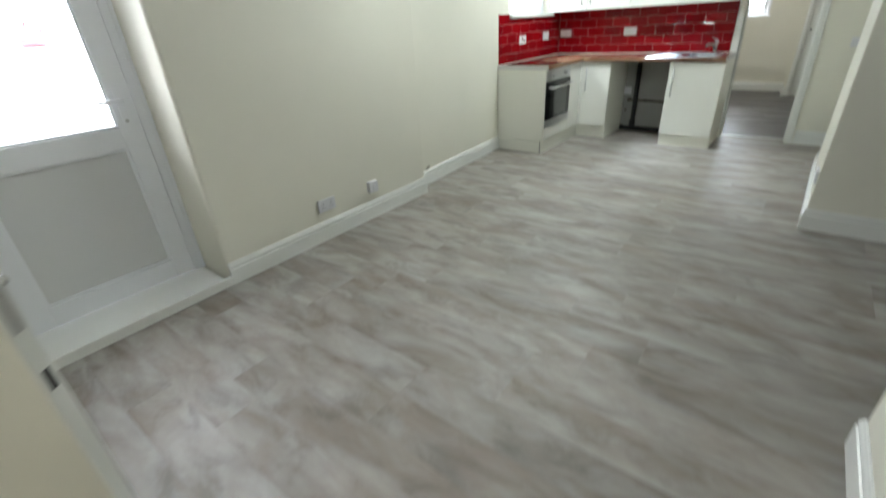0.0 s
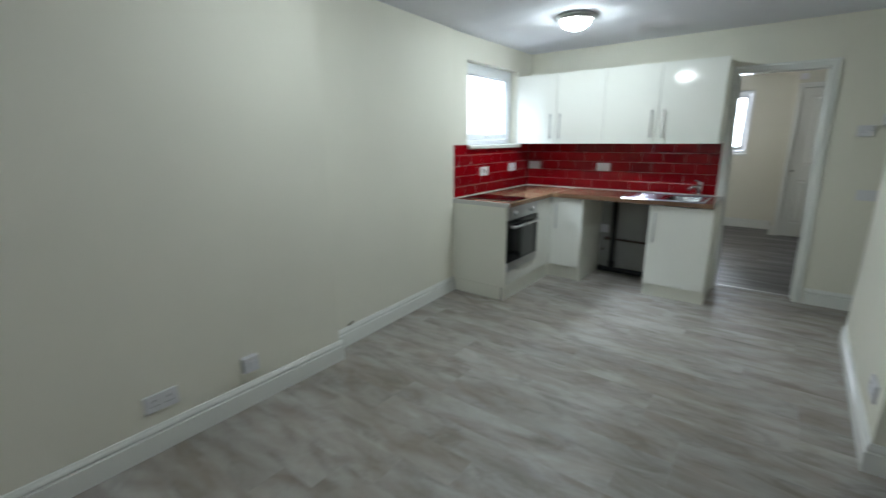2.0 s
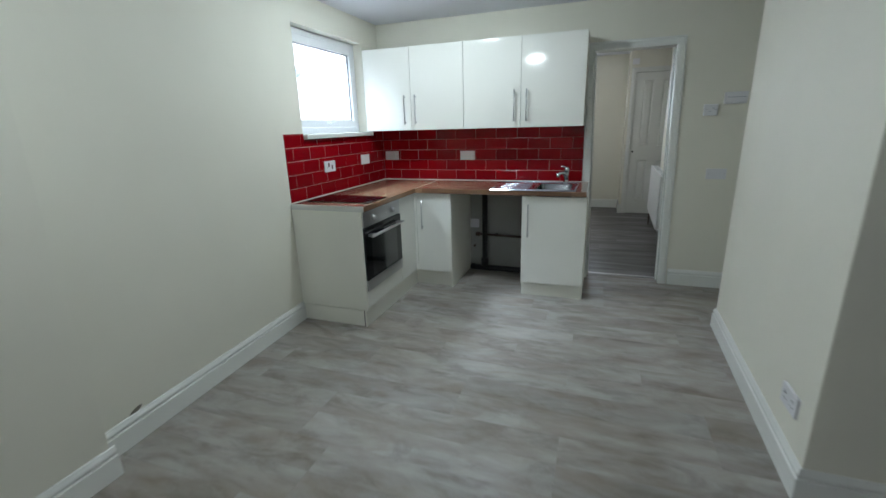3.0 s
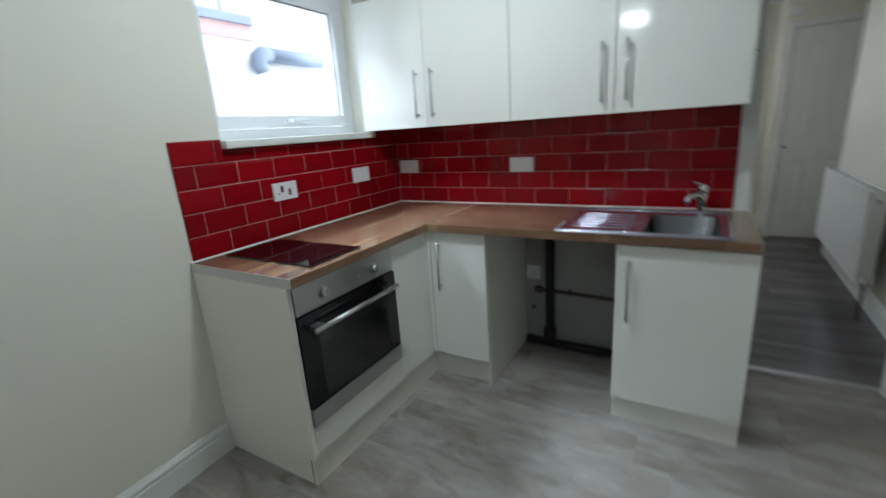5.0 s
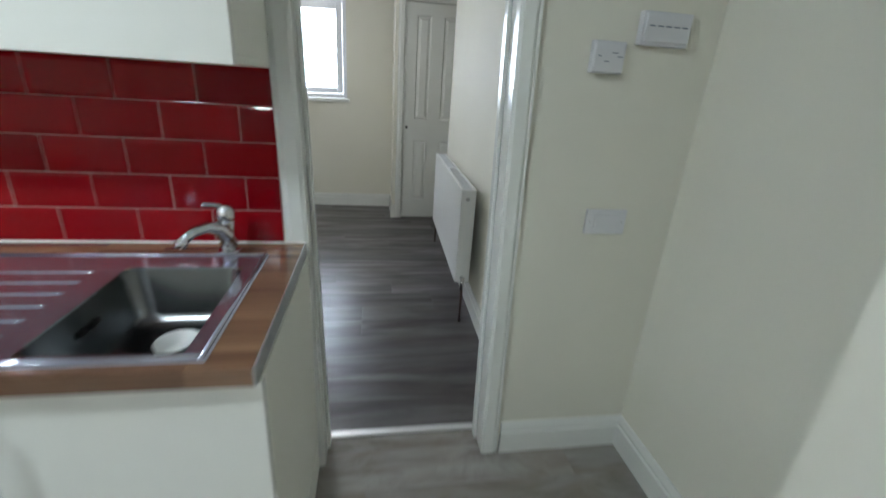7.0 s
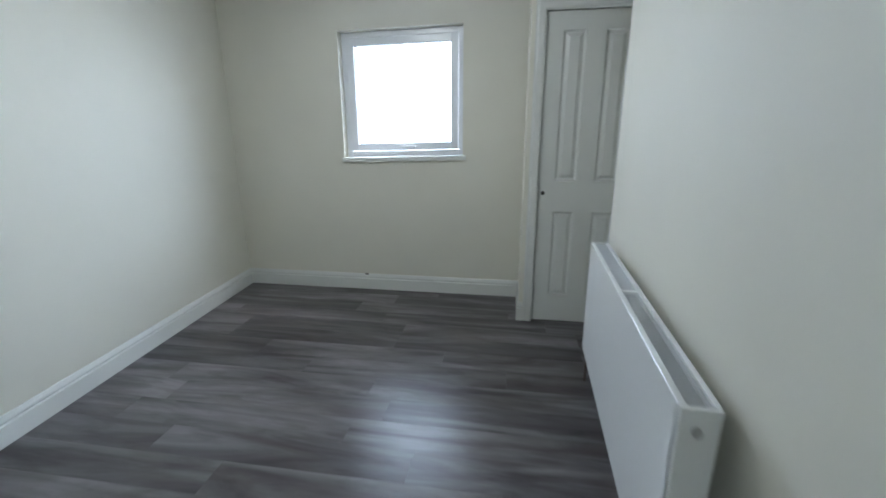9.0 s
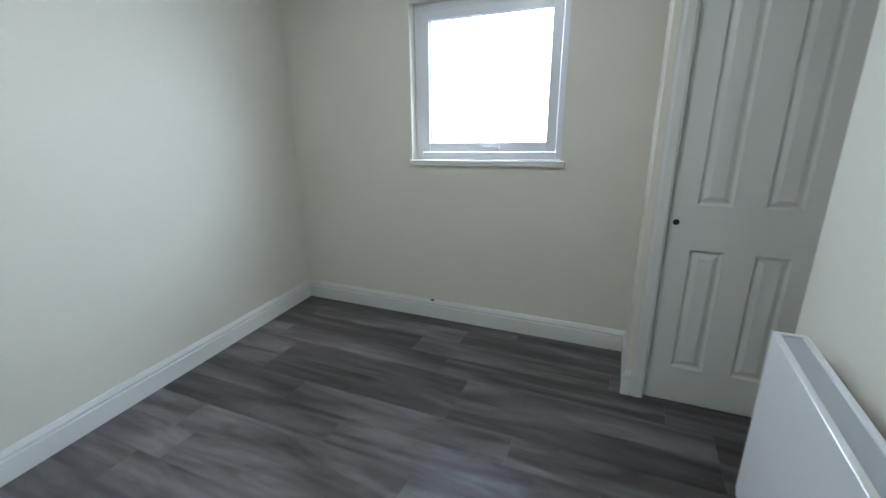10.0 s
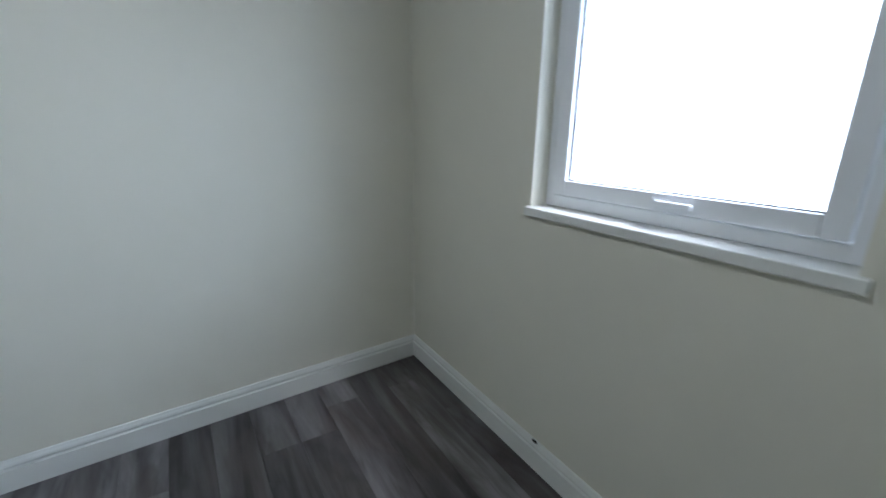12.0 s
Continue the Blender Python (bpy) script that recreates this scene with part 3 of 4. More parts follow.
w1 = casement("window_1", "x", -0.085, 4.168, 5.20, 1.400, 2.175, "white plastic kitchen window overlooking an alley", 1)
part("sill_board", box((-0.14, 4.205, 1.364), (0.047, 5.24, 1.399), 0.006, 3), GLOSS, w1, "white gloss sill board")
wall_bn = bpy.data.objects["wall_back_north"]
for q in wall_bn.data.vertices:     # the opening runs slightly out of level
    if 0.97 < q.co.x < 2.0 and 1.0 < q.co.z < 2.2:
        q.co.z += 0.020 * (q.co.x - 1.05)
w2 = casement("window_2", "y", 9.355, 0.98, 1.985, 1.175, 2.15, "white plastic square window of the back room", -1)
part("sill_board", box((0.966, 9.250, 1.138), (2.010, 9.39, 1.173), 0.006, 3), GLOSS, w2, "white gloss sill board")
for ob in w2.children:
    for q in ob.data.vertices:
        q.co.z += 0.020 * (q.co.x - 1.05)

# ---- back door to the yard ----
bd = thing("door_3", "white plastic half-glazed back door, closed", "door", kind="structure")
X0, X1 = -0.115, -0.04
for y0, y1, z0, z1 in ((-0.465, -0.415, 0.06, 2.10), (0.405, 0.455, 0.06, 2.10), (-0.415, 0.405, 2.05, 2.10)):
    part("door_frame", box((X0, y0, z0), (X1, y1, z1), 0.005, 2), UPVC, bd)
for y0, y1 in ((-0.478, -0.455), (0.445, 0.468)):
    part("cover_trim", box((-0.050, y0, 0.06), (-0.035, y1, 2.098), 0.003, 2), UPVC, bd)
leaf_x = (-0.102, -0.028)
LY0, LY1, IY0, IY1 = -0.41, 0.40, -0.305, 0.297
for y0, y1, z0, z1 in ((LY0, IY0, 0.075, 2.045), (IY1, LY1, 0.075, 2.045), (IY0, IY1, 0.075, 0.188), (IY0, IY1, 0.862, 0.972), (IY0, IY1, 1.94, 2.045)):
    part("leaf_rail", box((leaf_x[0], y0, z0), (leaf_x[1], y1, z1), 0.006, 2), UPVC, bd)
part("lower_panel", box((-0.09, IY0 - 0.005, 0.18), (-0.052, IY1 + 0.005, 0.87)), UPANEL, bd, "plain white infill panel")
for za, zb in ((0.188, 0.862), (0.972, 1.94)):
    for y0, y1, z0, z1 in ((IY0, IY0 + 0.012, za, zb), (IY1 - 0.012, IY1, za, zb), (IY0 + 0.012, IY1 - 0.012, za, za + 0.012), (IY0 + 0.012, IY1 - 0.012, zb - 0.012, zb)):
        part("bead", box((-0.053, y0, z0), (-0.037, y1, z1), 0.004, 2), UPVC, bd)
gp = part("pane", box((-0.074, IY0 + 0.005, 0.977), (-0.068, IY1 - 0.005, 1.935)), GLASS, bd)
gp.visible_shadow = False
part("handle_plate", box((-0.028, 0.322, 0.955), (-0.020, 0.352, 1.175), 0.004, 2), UPVC, bd, "white handle plate")
part("lever", join(tube([(-0.022, 0.337, 1.10), (0.015, 0.337, 1.10)], 0.009), tube([(0.015, 0.344, 1.10), (0.018, 0.217, 1.103)], [0.010, 0.008])), UPVC, bd, "white lever handle", True)
part("lock_cylinder", tube([(-0.021, 0.337, 1.0), (-0.014, 0.337, 1.0)], 0.009, 12), STEEL, bd, "steel lock cylinder")
part("sill_step", join(box((-0.125, -0.465, 0.0), (0.228, 0.455, 0.058), 0.004, 2), box((0.226, -0.50, 0.0), (0.250, 0.491, 0.060), 0.006, 2)), GLOSS, bd, "white painted timber step")
st = part("sticker", lathe([(0.024, 0), (0.034, 0), (0.034, 0.001), (0.024, 0.001), (0.024, 0)], (0, 0, 0), 28), STICKER, bd, "red round warning sticker on the glass")
st.matrix_local = pose(-0.0675, 0.128, 1.44, 0, 90, 0)
part("sticker_bar", box((-0.0677, 0.064, 1.360), (-0.0669, 0.156, 1.398)), STICKER, bd, "red bar of unreadable print")
part("print_bar", box((-0.0668, 0.075, 1.368), (-0.0662, 0.146, 1.374)), PLASTIC, bd)

# ---- open room door beside the start ----
rd = thing("room_door", "open cream painted flush door with steel lever handles", "door")
rd.matrix_world = pose(1.155, -0.93, 0, 0, 0, 39)
part("leaf", box((0.0, -0.02, 0.006), (0.76, 0.02, 1.985), 0.002, 2), CREAMDOOR, rd)
part("edge_lipping", box((0.7595, -0.019, 0.008), (0.7635, 0.019, 1.983), 0.001, 1), GLOSS, rd, "white painted door edge")
part("latch_plate", box((0.7630, -0.011, 0.93), (0.7645, 0.011, 1.07)), STEEL, rd, "steel latch plate")
part("latch_bolt", box((0.764, -0.006, 1.0), (0.775, 0.006, 1.02), 0.002, 1), STEEL, rd)
part("lock_slot", box((0.7640, -0.007, 0.80), (0.7652, 0.007, 0.845)), SLOT, rd, "dark lock slot")
for side in (1, -1):
    part("handle_plate", box((0.695, side * 0.02 if side > 0 else -0.026, 0.91), (0.735, 0.026 if side > 0 else -0.02, 1.06), 0.003, 2), STEEL, rd)
    part("lever", tube([(0.715, side * 0.022, 1.0), (0.715, side * 0.058, 1.0), (0.695, side * 0.066, 1.0), (0.60, side * 0.066, 0.997)], [0.011, 0.010, 0.010, 0.009]), CHROME, rd, "polished lever handle", True)


# ---- kitchen units ----
def bar_handle(parent, axis, length, at, out):
    """Bar handle standing on two posts. at: the middle of the bar's foot line on the door."""
    at, out = Vector(at), Vector(out)
    d = Vector((0, 0, 1)) if axis == "z" else Vector((1, 0, 0))
    h = part("handle", tube([at + out * 0.032 - d * length / 2, at + out * 0.032 + d * length / 2], 0.006, 12), STEEL, parent, "brushed steel bar handle", True)
    for k in (-1, 1):
        p = at + d * k * (length / 2 - 0.018)
        part("post", tube([p, p + out * 0.032], 0.0048, 10), STEEL, h, smooth=True)
    return h


# left run: end panel, oven housing
FX = 0.592
ep = thing("end_panel", "cream end panel beside the oven with a separate plinth piece", "panel")
part("board", box((0.018, 3.955, 0.130), (FX, 3.973, 0.871), 0.001, 1), CARCASS, ep)
part("plinth", box((0.018, 3.961, 0.0), (0.552, 3.976, 0.124), 0.001, 1), PLINTH, ep)
# solid dark strip standing for the shade of the open plinth joint
part("gap_shade_strip", box((0.552, 3.964, 0.0), (0.560, 3.976, 0.124)), SLOT, ep)

oh = thing("oven_housing", "cream base unit holding the built-in oven", "cabinet")
part("side_panel", box((0.02, 3.975, 0.15), (0.56, 3.992, 0.87)), CARCASS, oh)
part("side_panel", box((0.02, 4.575, 0.15), (0.56, 4.592, 0.87)), CARCASS, oh)
part("base_panel", box((0.02, 3.993, 0.15), (0.56, 4.574, 0.167)), CARCASS, oh)
part("filler_panel", box((FX - 0.018, 3.9745, 0.148), (FX, 4.572, 0.272), 0.0015, 1), UNIT, oh, "cream panel below the oven")
part("corner_panel", box((FX - 0.018, 4.575, 0.148), (FX, 4.888, 0.866), 0.0015, 1), UNIT, oh, "cream gloss corner panel")
part("plinth", box((0.5605, 3.960, 0.0), (0.5740, 4.9395, 0.143), 0.001, 1), PLINTH, oh)

ov = thing("oven", "built-in single oven with steel fascia and black glass door", "oven")
Y0, Y1 = 3.976, 4.570
part("body", box((0.03, Y0 + 0.02, 0.285), (FX - 0.02, Y1 - 0.02, 0.85)), SLOT, ov)
part("control_panel", box((FX - 0.018, Y0, 0.752), (FX + 0.006, Y1, 0.866), 0.003, 2), STEEL, ov, "brushed steel control panel")
odoor = part("oven_door", box((FX - 0.018, Y0, 0.358), (FX + 0.012, Y1, 0.746), 0.003, 2), BLACKGLASS, ov, "black glass oven door")
part("inner_window", box((FX + 0.0118, Y0 + 0.085, 0.375), (FX + 0.0126, Y1 - 0.085, 0.675)), OVENINNER, odoor, "darker see-through window")
part("bottom_trim", box((FX - 0.018, Y0, 0.278), (FX + 0.012, Y1, 0.355), 0.003, 2), STEEL, ov, "brushed steel lower trim")
hd = part("handle", tube([(FX + 0.055, Y0 + 0.035, 0.690), (FX + 0.055, Y1 - 0.035, 0.690)], 0.0105, 16), STEEL, odoor, "brushed steel bar handle", True)
for yy in (Y0 + 0.07, Y1 - 0.07):
    part("post", box((FX + 0.011, yy - 0.022, 0.680), (FX + 0.058, yy + 0.022, 0.700), 0.004, 2), STEEL, hd)
for yy in (4.115, 4.425):
    k = part("knob", join(tube([(FX + 0.005, yy, 0.806), (FX + 0.010, yy, 0.806)], 0.026, 28), tube([(FX + 0.009, yy, 0.806), (FX + 0.033, yy, 0.806)], [0.021, 0.018], 28)), STEEL, ov, "brushed steel rotary knob", True)
    part("grip", box((FX + 0.032, yy - 0.004, 0.788), (FX + 0.037, yy + 0.004, 0.824), 0.001, 1), STEEL, k)
part("indicator_lamp", tube([(FX + 0.005, 4.33, 0.80), (FX + 0.008, 4.33, 0.80)], 0.004, 10), PLASTIC, ov)

# corner unit facing the room
FY = 4.893
cu = thing("corner_cabinet", "cream gloss corner base cabinet with one door", "cabinet")
part("base_panel", box((0.02, FY + 0.02, 0.15), (0.919, 5.50, 0.168)), CARCASS, cu)
part("side_panel", box((0.920, FY + 0.019, 0.0), (0.938, 5.505, 0.87), 0.001, 1), CARCASS, cu)
cdoor = part("door", box((0.616, FY, 0.150), (0.937, FY + 0.018, 0.864), 0.002, 2), UNIT, cu, "cream gloss door")
bar_handle(cdoor, "z", 0.262, (0.672, FY, 0.68), (0, -1, 0))
part("corner_post", box((FX - 0.001, FY - 0.004, 0.150), (0.612, FY + 0.016, 0.866), 0.001, 1), UNIT, cu)
part("plinth", box((0.5605, 4.940, 0.0), (0.9395, 4.955, 0.146), 0.001, 1), PLINTH, cu)

# sink unit
su = thing("sink_cabinet", "cream gloss sink base cabinet with one door", "cabinet")
part("side_panel", box((1.556, FY + 0.019, 0.10), (1.574, 5.50, 0.87), 0.001, 1), CARCASS, su)
part("side_panel", box((2.046, FY + 0.019, 0.146), (2.064, 5.50, 0.87), 0.001, 1), CARCASS, su)
part("plinth", box((2.048, 4.9355, 0.0), (2.0655, 5.49, 0.142), 0.001, 1), PLINTH, su)
part("base_panel", box((1.575, FY + 0.019, 0.12), (2.045, 5.50, 0.138)), CARCASS, su)
sdoor = part("door", box((1.557, FY, 0.122), (2.063, FY + 0.018, 0.862), 0.002, 2), UNIT, su, "cream gloss door")
bar_handle(sdoor, "z", 0.275, (1.610, FY, 0.665), (0, -1, 0))
part("plinth", box((1.560, 4.920, 0.0), (2.0655, 4.935, 0.118), 0.001, 1), PLINTH, su)
part("plinth", box((1.561, 4.936, 0.0), (1.575, 5.49, 0.0995), 0.001, 1), PLINTH, su)

# wall cupboards
UY = 5.183
names = [(0.010, 0.477, "R"), (0.479, 0.977, "L"), (0.979, 1.478, "R"), (1.480, 1.990, "L")]
for k in range(2):
    xa, xb = names[2 * k][0], names[2 * k + 1][1]
    wc = thing("wall_cabinet", "cream gloss double-door wall cupboard with steel bar handles", "cabinet", "wall cupboards over the worktop")
    for nm, lo, hi in (("base_panel", (xa, UY + 0.020, 1.405), (xb, 5.512, 1.423)), ("top_panel", (xa, UY + 0.020, 2.097), (xb, 5.512, 2.115)),
                       ("side_panel", (xa, UY + 0.020, 1.4235), (xa + 0.017, 5.512, 2.0965)), ("side_panel", (xb - 0.017, UY + 0.020, 1.4235), (xb, 5.512, 2.0965)),
                       ("back_panel", (xa + 0.0175, 5.495, 1.4235), (xb - 0.0175, 5.511, 2.0965))):
        part(nm, box(lo, hi), CARCASS, wc)
    for x0, x1, side in names[2 * k:2 * k + 2]:
        d = part("door", box((x0 + 0.001, UY, 1.403), (x1 - 0.001, UY + 0.018, 2.116), 0.002, 2), UNIT, wc, "cream gloss door")
        bar_handle(d, "z", 0.256, ((x1 - 0.052) if side == "R" else (x0 + 0.050), UY, 1.582), (0, -1, 0))

# worktop: two lengths and metal end strips
wt = thing("worktop", "L-shaped wood-block laminate worktop with metal end strips", "worktop")
b = box((0.014, 3.958, 0.872), (0.618, 5.501, 0.910), 0.003, 2)
part("slab", b, WOODY, wt)
# the back run goes round the sink's opening
bw = bmesh.new()
SX0, SX1, SY0, SY1 = 1.642, 1.942, 4.905, 5.315
for lo, hi in (((0.6185, 4.868, 0.872), (SX0, 5.501, 0.910)), ((SX1, 4.868, 0.872), (2.056, 5.501, 0.910)), ((SX0, 4.868, 0.872), (SX1, SY0, 0.910)), ((SX0, SY1, 0.872), (SX1, 5.501, 0.910))):
    box(lo, hi, bm=bw)
part("slab", bw, WOODX, wt)
part("end_strip", box((0.014, 3.954, 0.8715), (0.619, 3.958, 0.9115), 0.001, 1), ALU, wt, "aluminium end strip")
part("end_strip", box((2.056, 4.867, 0.8715), (2.0605, 5.501, 0.9115), 0.001, 1), ALU, wt, "aluminium end strip")
part("joint_strip", box((0.6165, 4.87, 0.9095), (0.6195, 5.50, 0.9108)), ALU, wt)
part("sealant", tube([(0.016, 3.96, 0.911), (0.016, 5.497, 0.911)], 0.0045, 8), SEAL, wt, "white sealant bead")
part("sealant", tube([(0.016, 5.497, 0.911), (2.054, 5.497, 0.911)], 0.0045, 8), SEAL, wt, "white sealant bead")

hb = thing("hob", "black glass two-ring ceramic hob set in the worktop", "hob")
part("glass_top", box((0.065, 4.088, 0.910), (0.582, 4.378, 0.9165), 0.002, 2), BLACKGLASS, hb)

# sink with drainer
sk = thing("sink", "stainless steel inset sink with a ribbed drainer", "sink")
A0, A1, B0, B1 = 1.290, 1.970, 4.895, 5.395
zt = 0.9115
bm = bmesh.new()
# rim plate round the bowl
xs, ys = [A0, 1.33, 1.612, 1.655, 1.930, A1], [B0, 4.916, 5.300, 5.345, B1]
vv = {(i, j): bm.verts.new((x, y, zt + 0.003)) for i, x in enumerate(xs) for j, y in enumerate(ys)}
for i in range(5):
    for j in range(4):
        if i == 3 and j == 1:
            continue
        bm.faces.new((vv[i, j], vv[i + 1, j], vv[i + 1, j + 1], vv[i, j + 1]))
outer = [e for e in bm.edges if e.is_boundary and any(abs(v.co.x - A0) < 1e-5 or abs(v.co.x - A1) < 1e-5 or abs(v.co.y - B0) < 1e-5 or abs(v.co.y - B1) < 1e-5 for v in e.verts)]
ex = bmesh.ops.extrude_edge_only(bm, edges=outer)
for g in ex["geom"]:
    if isinstance(g, bmesh.types.BMVert):
        g.co.z -= 0.004
        g.co.x += 0.003 * (1 if g.co.x > 1.6 else -1)
        g.co.y += 0.003 * (1 if g.co.y > 5.1 else -1)
part("rim", bm, SINKSTEEL, sk)
part("raised_edge", join(tube([(A0, B1 - 0.008, zt + 0.004), (A1, B1 - 0.008, zt + 0.004)], 0.005, 10), join(tube([(A0, B0 + 0.006, zt + 0.004), (A1, B0 + 0.006, zt + 0.004)], 0.005, 10), join(tube([(A1 - 0.006, B0, zt + 0.004), (A1 - 0.006, B1, zt + 0.004)], 0.005, 10), tube([(A0 + 0.006, B0, zt + 0.004), (A0 + 0.006, B1, zt + 0.004)], 0.005, 10)))), SINKSTEEL, sk, "", True)


def rounded_rect(x0, x1, y0, y1, r, z, n=6):
    pts = []
    for cx, cy, a in ((x1 - r, y1 - r, 0), (x0 + r, y1 - r, 90), (x0 + r, y0 + r, 180), (x1 - r, y0 + r, 270)):
        for k in range(n + 1):
            t = radians(a + 90 * k / n)
            pts.append((cx + r * math.cos(t), cy + r * math.sin(t), z))
    return pts


bm = bmesh.new()
loops = [rounded_rect(1.651, 1.934, 4.912, 5.304, 0.045, zt + 0.0035), rounded_rect(1.655, 1.930, 4.916, 5.300, 0.045, zt - 0.004), rounded_rect(1.663, 1.922, 4.924, 5.292, 0.05, 0.79),
         rounded_rect(1.677, 1.908, 4.938, 5.278, 0.06, 0.768), rounded_rect(1.717, 1.867, 4.985, 5.235, 0.07, 0.764), rounded_rect(1.759, 1.829, 5.085, 5.155, 0.034, 0.763)]
rings = [[bm.verts.new(p) for p in lp] for lp in loops]
for r1, r2 in zip(rings, rings[1:]):
    n = len(r1)
    for k in range(n):
        bm.faces.new((r1[k], r1[(k + 1) % n], r2[(k + 1) % n], r2[k]))
bm.faces.new(rings[-1])
bmesh.ops.recalc_face_normals(bm, faces=bm.faces[:])
bmesh.ops.reverse_faces(bm, faces=bm.faces[:])
part("bowl", bm, BOWL, sk, "brushed steel bowl", True)
for k in range(6):
    yy = 4.985 + k * 0.058
    part("drainer_rib", tube([(1.335, yy, zt - 0.001), (1.35, yy, zt + 0.0012), (1.585, yy, zt + 0.0012), (1.600, yy, zt - 0.001)], 0.0042, 12), SINKSTEEL, sk, "", True)
for yy in (5.075, 5.115):
    part("overflow", box((1.6590, yy, 0.852), (1.6650, yy + 0.027, 0.866), 0.001, 1), SLOT, sk, "dark overflow slot")
part("drain", lathe([(0.0, 0.0015), (0.012, 0.0015), (0.014, 0.004), (0.034, 0.004), (0.042, 0.002), (0.044, 0.0), (0.0, 0.0)], (1.794, 5.12, 0.7636), 28), CHROME, sk, "chrome drain", True)
tub = solo("plastic_tub", lathe([(0.0, 0.0), (0.040, 0.0), (0.044, 0.004), (0.049, 0.036), (0.050, 0.038), (0.047, 0.038), (0.042, 0.007), (0.039, 0.005), (0.0, 0.005)], (0, 0, 0), 32), PLUGWHITE, "small empty white plastic tub in the sink bowl", "tub", smooth=True)
tub.matrix_world = pose(1.822, 5.130, 0.7678)

tp = thing("tap", "chrome single-lever mixer tap beside the sink", "tap", at=(1.862, 5.418, 0.9145))
part("base", lathe([(0.0, 0), (0.030, 0), (0.030, 0.004), (0.024, 0.008), (0.0, 0.008)], (0, 0, 0), 24), CHROME, tp, "", True)
part("column", lathe([(0.022, 0.006), (0.020, 0.03), (0.019, 0.06), (0.022, 0.085), (0.022, 0.092), (0.0, 0.092)], (0, 0, 0), 24), CHROME, tp, "", True)
part("spout", tube([(0.001, 0.003, 0.020), (-0.003, -0.006, 0.050), (-0.013, -0.029, 0.077), (-0.030, -0.066, 0.092), (-0.048, -0.108, 0.091), (-0.062, -0.140, 0.077)], [0.022, 0.021, 0.019, 0.015, 0.013, 0.012], 18), CHROME, tp, "curved chrome spout", True)
part("aerator", tube([(-0.061, -0.137, 0.084), (-0.065, -0.146, 0.062)], 0.0145, 16), CHROME, tp, "", True)
part("cap", lathe([(0.022, 0.092), (0.025, 0.10), (0.025, 0.118), (0.019, 0.132), (0.008, 0.138), (0.0, 0.139)], (0, 0, 0), 24), CHROME, tp, "", True)
part("lever", tube([(0, 0, 0.128), (-0.018, -0.016, 0.139), (-0.042, -0.038, 0.145)], [0.008, 0.007, 0.006], 12), CHROME, tp, "chrome lever", True)

# pipes in the appliance space
# thin sheet, greyer and darker than the cream wall it covers
solo("grey_wall_sheet", box((0.9385, YB - 0.004, 0.0), (1.5555, YB, 0.871)), WALLGREY, "thin grey sheet on the wall behind the appliance space", "wall", kind="structure")
pp = thing("waste_pipe", "black plastic waste pipe in the open appliance space", "pipe")
part("vertical_pipe", tube([(1.098, 5.468, 0.06), (1.098, 5.468, 0.872)], 0.027, 18), BLACKPIPE, pp, "", True)
part("floor_pipe", tube([(0.955, 5.462, 0.032), (1.556, 5.462, 0.030)], 0.028, 18), BLACKPIPE, pp, "", True)
part("collar", tube([(1.098, 5.466, 0.05), (1.098, 5.466, 0.13)], 0.036, 18), BLACKPIPE, pp, "", True)
part("collar", tube([(1.24, 5.462, 0.031), (1.30, 5.462, 0.031)], 0.028, 18), BLACKPIPE, pp, "", True)
part("end_cap", tube([(0.955, 5.462, 0.034), (0.995, 5.462, 0.034)], 0.030, 18), BLACKPIPE, pp, "", True)
cp = thing("water_pipe", "dull copper water pipe on the wall of the appliance space", "pipe")
part("run", tube([(1.01, 5.49, 0.372), (1.566, 5.49, 0.362)], 0.011, 12), COPPER, cp, "", True)
part("pipe_stub", tube([(0.985, 5.51, 0.245), (0.985, 5.485, 0.245)], 0.012, 12), COPPER, cp)
part("valve", box((1.0, 5.47, 0.355), (1.045, 5.51, 0.390), 0.006, 2), COPPER, cp)
part("clip", box((1.2, 5.495, 0.352), (1.225, 5.515, 0.384), 0.003, 1), BLACKPIPE, cp)


